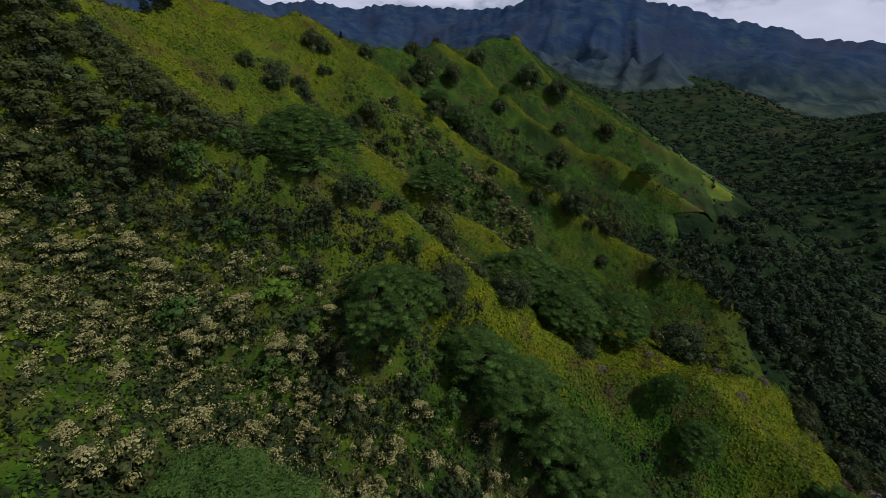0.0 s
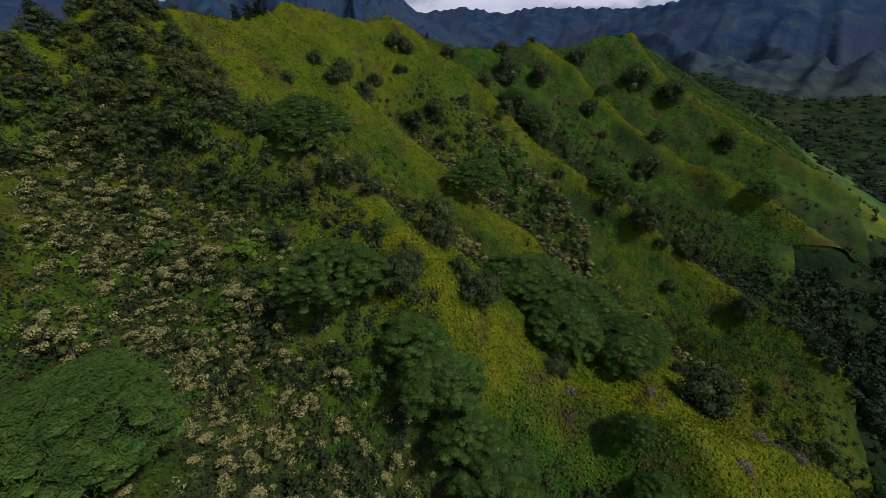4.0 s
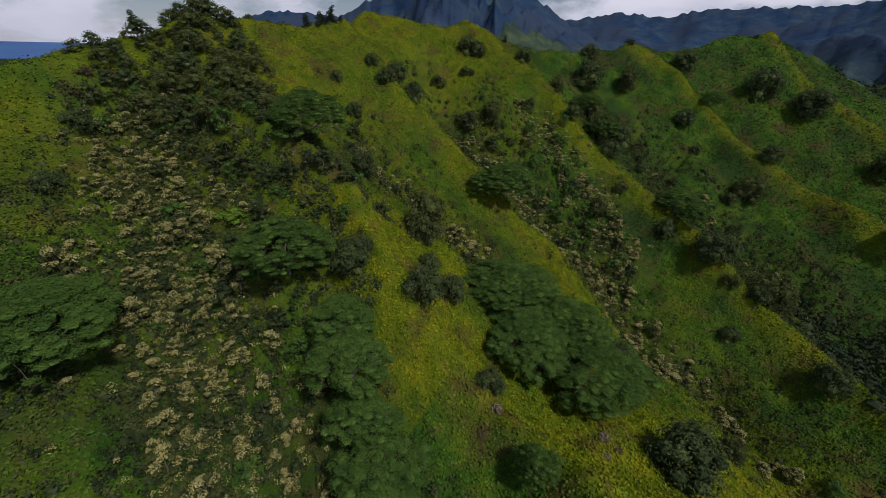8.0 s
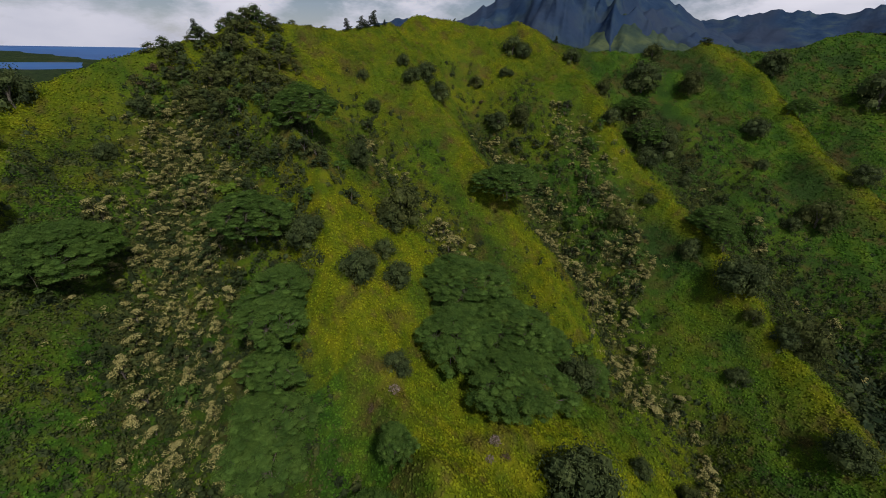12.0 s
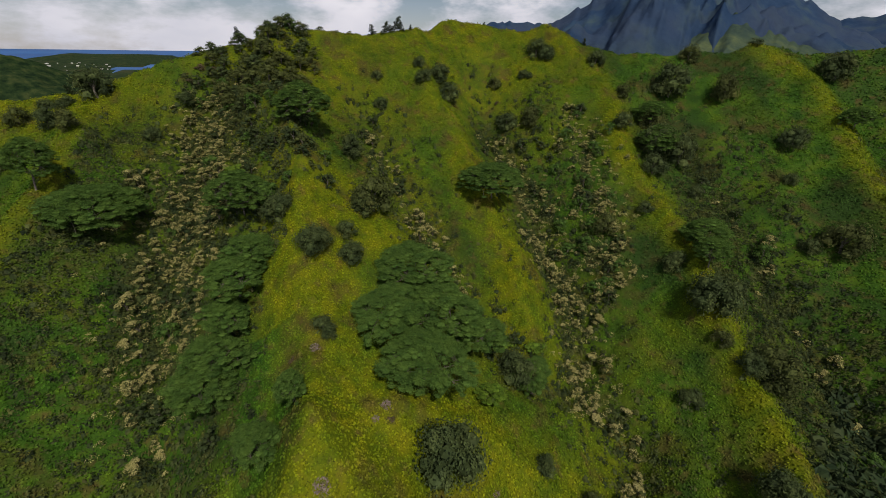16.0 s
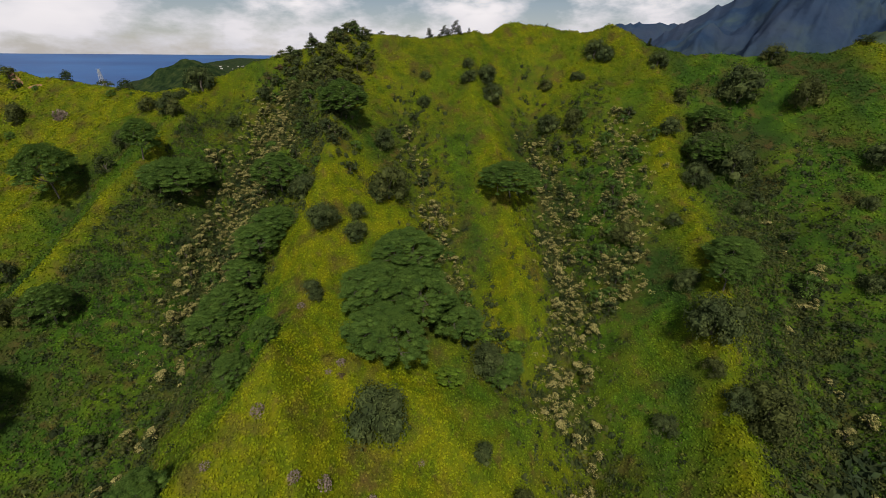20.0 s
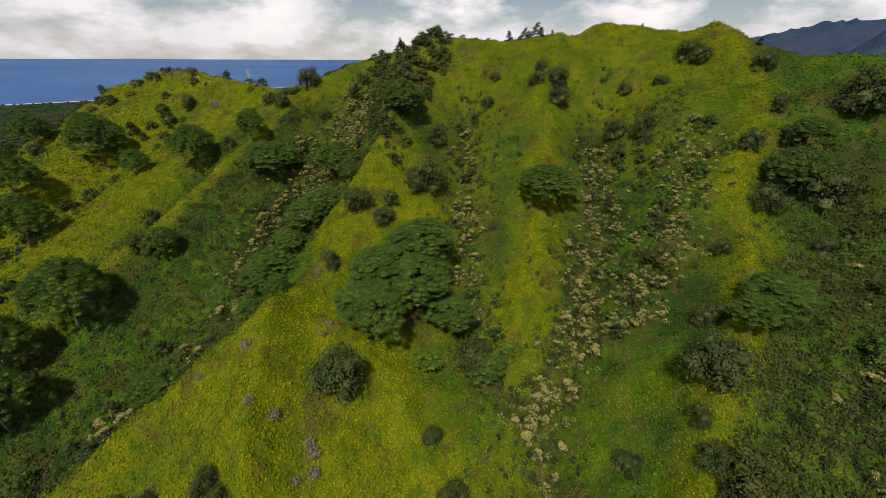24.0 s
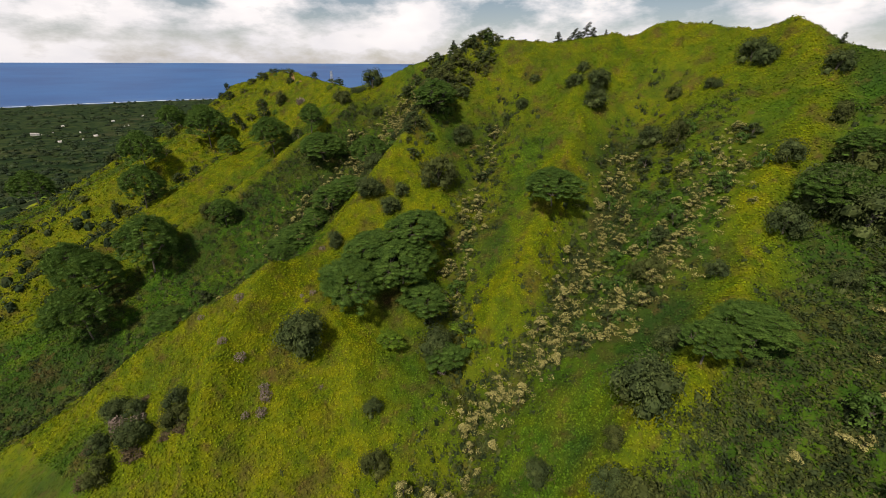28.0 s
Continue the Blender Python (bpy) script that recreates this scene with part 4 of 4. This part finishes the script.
# ---- undergrowth, fern cover and far woods ----
def thicket(name, label, points, mat, leaves, leaf, radius, height, up=0.4, wild=0.5, core=0.6, lift=0.0):
    """Many low crowns as one mesh: a dense dome under loose leaves at each place."""
    n = len(points)
    base = np.column_stack([points, ground(points[:, 0], points[:, 1]) + lift * rng.uniform(0.6, 1.3, n)])
    k = np.repeat(np.arange(n), leaves)
    d = unit(rng.normal(size=(n * leaves, 3)) + (0, 0, up))
    d[:, 2] = np.abs(d[:, 2])
    rr = radius * rng.uniform(0.5, 1.4, n)
    hh = height * rng.uniform(0.5, 1.5, n)
    c = base[k] + d * np.stack([rr[k], rr[k], hh[k]], 1) * rng.uniform(0.62, 1.12, (n * leaves, 1))
    made = [leaf_arrays(c, unit(d + rng.normal(size=d.shape) * wild), leaf * rng.uniform(0.6, 1.4, len(c)))]
    if core:
        made.append(dome_arrays(base, rr * core, hh * core))
    v, f = joined(made)
    return tagged(mesh_object(name, v, f, mat), label, "shrubs", kind="stuff")


gully_all = [along(pale_gully, 1100, (13, 18, 20, 16, 14)), along(main_gully, 600, (12, 15, 13, 9, 12)), along(main_gully, 800, (9, 13, 12, 9), 0.1, 0.62), along(pale_bank, 260, (10, 14, 15)), along(inner_gully, 520, (9, 10, 9)), band(main_gully, inner_rib, 260, 0, 56, 0.0, 0.45), along(north_gully, 420, (8, 9, 11)), along(upper_branch, 260, (8, 11, 9)),
             along(middle_spur, 360, (10, 13, 10), 0.0, 0.32), band(pale_gully, middle_spur, 1900, -78, 10, -0.25, 0.9), band(pale_gully, middle_spur, 500, 5, 60, -0.3, 0.7), band(main_gully, upper_branch, 700, -52, 44, -0.2, 1.0), along(far_gully, 300, (12, 14)), along(south_gully, 260, (10, 14)), along(bright_gully, 220, (12, 15)), band(north_spur, north_gully, 760, 0, 130, 0.2, 1.3), band(north_spur, north_gully, 160, -30, 30, 0.3, 1.0), band(south_spur, pale_gully, 900, -70, 100, 0.12, 0.95), np.column_stack([rng.uniform(80, 190, 420), rng.uniform(190, 330, 420)])]
gully_all += [band(north_gully, far_spur, 900, 10, 150, 0.0, 0.45), band(north_spur, north_gully, 900, -10, 140, 0.3, 1.1), along(pale_gully, 500, (11, 15, 18), 0.55, 1.0), along(main_gully, 260, (10, 14), 0.7, 1.0),
              band(north_spur, north_gully, 1500, 30, 150, 0.14, 1.05), along(north_gully, 900, (16, 18, 18), 0.1, 0.95),
              band(south_spur, pale_gully, 900, 0, 130, 0.25, 1.0), band(south_spur, pale_gully, 1300, -58, 30, 0.1, 0.95), band(north_spur, main_gully, 240, 70, 150, 0.3, 1.0),
              band(inner_gully, inner_rib, 260, -52, 44, -0.3, 0.7)]
under = np.concatenate(gully_all)
thicket("undergrowth", "dense dark green undergrowth filling the gullies", under[0::2], M_DARK, 22, 0.68, 1.75, 2.3)
thicket("olive_undergrowth", "olive green scrub mixed through the gullies", under[1::2], M_OLIVE, 20, 0.62, 1.5, 2.0)
pale_more = spaced(np.concatenate([along(pale_gully, 420, (8, 14, 15, 12), 0.0, 0.46), along(pale_bank, 300, (8, 13, 16)), along(main_gully, 360, (7, 11, 8), 0.14, 0.52), along(upper_branch, 260, (6, 9, 7)), along(inner_gully, 60, (4, 5, 4), 0.15, 0.8)]), 1.3)
thicket("pale_scrub", "cream-tufted scrub scattered through the wooded gullies", pale_more, M_PALE, 44, 0.3, 1.0, 0.75, 0.6, 0.6, 0, 2.6)
loose = np.column_stack([rng.uniform(-120, 130, 2600), rng.uniform(-160, 330, 2600)])
loose = loose[(value_noise(loose[:, 0] / 22, loose[:, 1] / 22, 21) > -0.05) & (grass_share(loose[:, 0], loose[:, 1]) < rng.uniform(0, 0.5, len(loose)))]
centre = np.column_stack([rng.uniform(-85, 62, 1500), rng.uniform(78, 214, 1500)])
centre = centre[value_noise(centre[:, 0] / 14, centre[:, 1] / 14, 27) > -0.1]
loose = np.concatenate([loose, centre])
thicket("low_scrub", "low olive and brown scrub on the slopes", loose[0::3], M_OLIVE, 18, 0.36, 0.9, 0.9)
thicket("dark_scrub", "low dark green shrubs dotted over the fern slopes", loose[1::3], M_DARK, 20, 0.4, 1.0, 1.1)
thicket("dry_scrub", "dry brown scrub on the slopes", loose[2::6], M_BROWN, 14, 0.34, 0.8, 0.8)


def mounds(x, y, cell, seed):
    """Round tufts about a cell apart, from 0 in the creases to 1 on top."""
    u, w = x / cell, y / cell
    ui, wi = np.floor(u).astype(np.int64), np.floor(w).astype(np.int64)
    best, tall = np.full(np.shape(u), 9.0), np.ones(np.shape(u))
    for i in (-1, 0, 1):
        for j in (-1, 0, 1):
            n = ((ui + i) * 374761393 + (wi + j) * 668265263 + seed * 974711) & 0x7FFFFFFF
            n = ((n ^ (n >> 13)) * 1274126177) & 0x7FFFFFFF
            n = n ^ (n >> 16)
            d = np.hypot(u - ui - i - (n & 255) / 255.0, w - wi - j - ((n >> 8) & 255) / 255.0)
            tall = np.where(d < best, 0.45 + 0.55 * ((n >> 4) & 127) / 127.0, tall)
            best = np.minimum(best, d)
    return np.sqrt(np.clip(1 - (best / 0.8) ** 2, 0, 1)) * tall


def lushness(x, y):
    """Tall ferns at 1, and shorter turf on the grassy crests and above all on the open nose."""
    return 1 - 0.22 * grass_share(x, y) - 0.38 * np.exp(-(line_distance(x, y, spur_nose) / 34) ** 2)


def cover_height(x, y, lush=None):
    """How high the ferns and the shorter grass stand over the ground."""
    lush = lushness(x, y) if lush is None else lush
    return 0.2 + lush * (0.15 + 1.0 * mounds(x, y, 2.6, 3) * np.clip(0.6 + 0.6 * value_noise(x / 9, y / 9, 33), 0.2, 1) + 1.0 * mounds(x, y, 1.35, 5))


def cover_sheet(x0, x1, y0, y1, step):
    x, y = np.meshgrid(np.arange(x0, x1 + 0.01, step), np.arange(y0, y1 + 0.01, step), indexing="ij")
    z = ground(x, y)
    v, f = np.stack([x, y, z + cover_height(x, y)], -1).reshape(-1, 3), sheet_faces(*x.shape)
    return v, f[z.ravel()[f[:, 0]] > 24 + 8 * value_noise(x / 30, y / 30, 61).ravel()[f[:, 0]]]


def wood_share(x, y):
    """Where the gullies' woods shade the ferns out."""
    out = np.zeros(np.shape(x))
    for line, width in ((pale_gully[:6], 17), (pale_bank, 15), (main_gully[:8], 12), (upper_branch, 11), (inner_gully, 6), (north_gully, 21), (pale_gully[5:], 12), (middle_spur[:5], 10), ([(-84, 75), (-62, 75), (-46, 75)], 18), ([(-70, 62), (-40, 60), (-10, 58)], 14)):
        out = np.maximum(out, np.exp(-(line_distance(x, y, line) / width) ** 4))
    return out


def fern_leaves(density, x0, x1, y0, y1, leaf):
    """Fern fronds and grass tussocks, so many to the square metre, thickest on the tops of the mounds."""
    count = int(density * (x1 - x0) * (y1 - y0) * 1.25)
    p = np.column_stack([rng.uniform(x0, x1, count), rng.uniform(y0, y1, count)])
    keep = rng.uniform(0, 1, count) < 0.55 + 0.5 * mounds(p[:, 0], p[:, 1], 1.35, 5)
    keep &= rng.uniform(0, 1.15, count) > wood_share(p[:, 0], p[:, 1])
    p = p[keep]
    count = len(p)
    lush = lushness(p[:, 0], p[:, 1])
    top = lambda x, y: ground(x, y) + cover_height(x, y, lush)
    e = 0.3
    nx = (top(p[:, 0] - e, p[:, 1]) - top(p[:, 0] + e, p[:, 1])) / (2 * e)
    ny = (top(p[:, 0], p[:, 1] - e) - top(p[:, 0], p[:, 1] + e)) / (2 * e)
    nrm = unit(np.column_stack([nx, ny, np.ones(count)]))
    c = np.column_stack([p, top(p[:, 0], p[:, 1])]) + nrm * rng.uniform(0.0, 0.4, (count, 1))
    return leaf_arrays(c, unit(nrm + rng.normal(size=nrm.shape) * 0.5), leaf * rng.uniform(0.55, 1.4, count), 0.8)


def cover_object(name, arrays, mat, label, smooth):
    ob = mesh_object(name, *arrays, mat, smooth)
    step = 1 if smooth else 4
    share = np.repeat(grass_share(arrays[0][::step, 0], arrays[0][::step, 1]), step).astype(np.float32)
    ob.data.attributes.new("grass", "FLOAT", "POINT").data.foreach_set("value", share)
    return tagged(ob, label, "ferns", kind="stuff")


# this under-sheet wears the dimmed fern colours, so gaps between fronds look shaded
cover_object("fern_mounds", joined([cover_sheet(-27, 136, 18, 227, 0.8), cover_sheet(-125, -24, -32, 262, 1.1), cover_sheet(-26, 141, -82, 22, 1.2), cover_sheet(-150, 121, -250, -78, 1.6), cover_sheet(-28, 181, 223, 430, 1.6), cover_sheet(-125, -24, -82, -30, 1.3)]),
             M_SHADED_FERN, "fern leaves and matted grass on the slopes, coloured darker as shade under the fronds", True)
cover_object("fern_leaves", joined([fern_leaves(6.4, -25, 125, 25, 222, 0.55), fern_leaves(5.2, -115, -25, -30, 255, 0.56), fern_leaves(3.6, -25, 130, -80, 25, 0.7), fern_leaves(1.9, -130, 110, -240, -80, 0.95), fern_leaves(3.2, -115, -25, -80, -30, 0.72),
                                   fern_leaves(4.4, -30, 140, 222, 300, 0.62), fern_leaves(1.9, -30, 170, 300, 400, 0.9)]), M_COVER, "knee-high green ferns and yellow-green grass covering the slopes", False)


def wood_places(count, b0, b1, r0, r1):
    b, r = np.radians(rng.uniform(b0, b1, count)), r0 * (r1 / r0) ** rng.uniform(0, 1, count)
    p = np.column_stack([60 - np.sin(b) * r, 80 + np.cos(b) * r])
    return p[(ground(p[:, 0], p[:, 1]) < np.where(np.hypot(p[:, 0], p[:, 1]) < 420, 60, 200)) & (ground(p[:, 0], p[:, 1]) > 1.0)]


thicket("near_woods", "dark broadleaf woods at the foot of the slopes", np.concatenate([wood_places(4600, -130, 4, 100, 420), wood_places(1300, 110, 205, 150, 520)]), M_WOODS, 20, 1.6, 4.4, 4.6)
thicket("valley_woods", "dark broadleaf woods on the valley floor", wood_places(9000, -130, 14, 400, 1700), M_WOODS, 12, 2.6, 5.8, 4.6)
thicket("coast_woods", "dark woods on the coastal plain", wood_places(3200, 128, 205, 450, 2100), M_WOODS, 9, 3.0, 8.0, 5.0)


# ---- marks of people and bare ground, far off ----
def soil_patch(label, x, y, along_deg, length, width):
    """A bare patch that lies on the ground, with a ragged rim."""
    a = radians(along_deg)
    u, w = np.meshgrid(np.linspace(-1, 1, 17), np.linspace(-1, 1, 9), indexing="ij")
    rag = 1 + 0.35 * value_noise(u * 3 + x, w * 3 + y, 77)
    pu, pw = u * length * 0.5 * rag, w * width * 0.5 * np.sqrt(np.maximum(0.06, 1 - u * u)) * rag
    px, py = x + math.cos(a) * pu - math.sin(a) * pw, y + math.sin(a) * pu + math.cos(a) * pw
    ob = mesh_object("bare_soil", np.stack([px, py, ground(px, py) + 1.25 - 1.5 * np.maximum(np.abs(u), np.abs(w)) ** 6], -1).reshape(-1, 3), sheet_faces(17, 9), M_SOIL, True)
    return tagged(ob, label, "soil", kind="structure")


soil_patch("bare reddish soil scar on the grassy hill", -112, -94, 55, 13, 3.4)
soil_patch("bare reddish soil scar on the grassy hill", -106, -82, 80, 10, 2.4)
brown_bush = broadleaf("bush", "russet brown dry bush near the ridge line", "bush", M_BROWN, 2.6, 2.6, 900, 0.3, blobs_n=9)
settle([brown_bush], [(-79, 50, 1.1, 0.9), (-78, 55, 0.9, 0.8), (-76, 46, 0.8, 0.7), (-88, 20, 0.8, 0.6), (-57, 178, 0.8, 0.7), (41, 70, 0.6, 0.5), (112, 67, 1.2, 1.0), (106, 86, 1.0, 0.9), (104, 65, 0.9, 0.8), (114, 74, 1.3, 1.0), (123, 66, 1.2, 1.0), (108, 80, 0.9, 0.8), (118, 60, 1.1, 1.0), (63, 88, 0.5, 0.6)], "russet bushes")

M_STEEL = material("galvanised_steel", [(0.35, (0.45, 0.46, 0.47)), (0.65, (0.6, 0.61, 0.62))], 2.0, 0.5)
M_PLASTER = material("white_plaster", [(0.35, (0.5, 0.48, 0.44)), (0.65, (0.62, 0.6, 0.57))], 0.5, 0.8)
M_ROOF = material("sheet_roof", [(0.35, (0.35, 0.33, 0.32)), (0.65, (0.6, 0.58, 0.56))], 0.4, 0.6, random_amount=0.5)
M_GLASS = material("dark_window", [(0.35, (0.02, 0.025, 0.03)), (0.65, (0.04, 0.045, 0.05))], 1.0, 0.15)


def bar(a, b, r):
    return tube_arrays([a, b], [r, r], 4)


pylon = new("lattice_mast")
H = 11.0
for sx_, sy_ in ((1, 1), (1, -1), (-1, 1), (-1, -1)):
    part("leg", bar((sx_ * 1.3, sy_ * 1.3, -1), (sx_ * 0.25, sy_ * 0.25, H), 0.10), M_STEEL, pylon)
for k in range(6):
    z0, z1 = H * k / 6, H * (k + 1) / 6
    w0, w1 = 1.3 - 1.05 * z0 / H, 1.3 - 1.05 * z1 / H
    for q in range(4):
        c0, c1 = ((1, 1), (-1, 1), (-1, -1), (1, -1))[q], ((-1, 1), (-1, -1), (1, -1), (1, 1))[q]
        part("brace", bar((c0[0] * w0, c0[1] * w0, z0), (c1[0] * w1, c1[1] * w1, z1), 0.05), M_STEEL, pylon)
for z in (H * 0.72, H * 0.86, H):
    part("crossarm", bar((-2.0, 0, z), (2.0, 0, z), 0.09), M_STEEL, pylon)
pylon.matrix_basis = Matrix.Translation((-112, -52, float(ground(-112, -52))))
tagged(pylon, "grey steel lattice mast behind the grassy saddle", "mast")


def box_arrays(x0, x1, y0, y1, z0, z1):
    v = np.array([(x, y, z) for x in (x0, x1) for y in (y0, y1) for z in (z0, z1)], float)
    return v, np.array([(0, 1, 3, 2), (4, 6, 7, 5), (0, 4, 5, 1), (2, 3, 7, 6), (0, 2, 6, 4), (1, 5, 7, 3)])


def house(label, w, d, h):
    root = new("house")
    part("wall", box_arrays(-w / 2, w / 2, -d / 2, d / 2, -1, h), M_PLASTER, root)
    e, t = 0.6, h + d * 0.28
    v = np.array([(-w / 2 - e, -d / 2 - e, h), (w / 2 + e, -d / 2 - e, h), (w / 2 + e, 0, t), (-w / 2 - e, 0, t), (-w / 2 - e, d / 2 + e, h), (w / 2 + e, d / 2 + e, h)])
    v = np.concatenate([v, v + (0, 0, 0.25)])
    f = np.array([(0, 3, 2, 1), (3, 4, 5, 2), (6, 7, 8, 9), (9, 8, 11, 10), (0, 1, 7, 6), (4, 10, 11, 5), (0, 6, 9, 3), (3, 9, 10, 4), (1, 2, 8, 7), (2, 5, 11, 8)])
    part("roof", (v, f), M_ROOF, root)
    for i in range(3):
        x = (i - 1) * w * 0.3
        for s in (-1, 1):
            y = s * (d / 2 + 0.03)
            part("window", box_arrays(x - 0.7, x + 0.7, min(y - 0.04, y + 0.04), max(y - 0.04, y + 0.04), h * 0.4, h * 0.8), M_GLASS, root)
    return tagged(root, label, "house")


house_kinds = [house("low white house with a grey roof among trees", 16, 9, 4.0), house("long white building with a pale roof among trees", 30, 12, 5.0)]
spots = []
for i in range(12):
    b, r = radians(rng.uniform(155, 166)), rng.uniform(900, 1350)
    spots.append((60 - math.sin(b) * r, 80 + math.cos(b) * r, rng.uniform(0.3, 0.55), 0.6))
for i in range(26):
    b, r = radians(rng.uniform(104, 112.5)), rng.uniform(2750, 3300)
    spots.append((60 - math.sin(b) * r, 80 + math.cos(b) * r, rng.uniform(0.7, 1.1), 0.9))
settle(house_kinds, spots, "houses on the coastal plain", 0.0)

# the white line of surf along the shore
bb = np.radians(np.linspace(122, 185, 120))
rr0 = np.interp(np.degrees(bb), (120, 140, 165, 185), (2100, 1720, 1740, 1950)) + 8
rows_ = [np.stack([-np.sin(bb) * (rr0 + o + 10 * value_noise(np.degrees(bb) * 2.0, bb * 0, 5)), np.cos(bb) * (rr0 + o), np.full(len(bb), h) + rise(rr0)], -1) for o, h in ((-2, 0.2), (0, 0.8), (5, 0.8), (9, 0.2))]
M_FOAM = material("surf_foam", [(0.35, (0.7, 0.72, 0.74)), (0.65, (0.85, 0.86, 0.87))], 0.02, 0.9)
surf = mesh_object("surf", np.stack(rows_, 1).reshape(-1, 3), sheet_faces(len(bb), 4), M_FOAM, True)
tagged(surf, "thin white line of breaking surf along the shore", "surf", kind="structure")
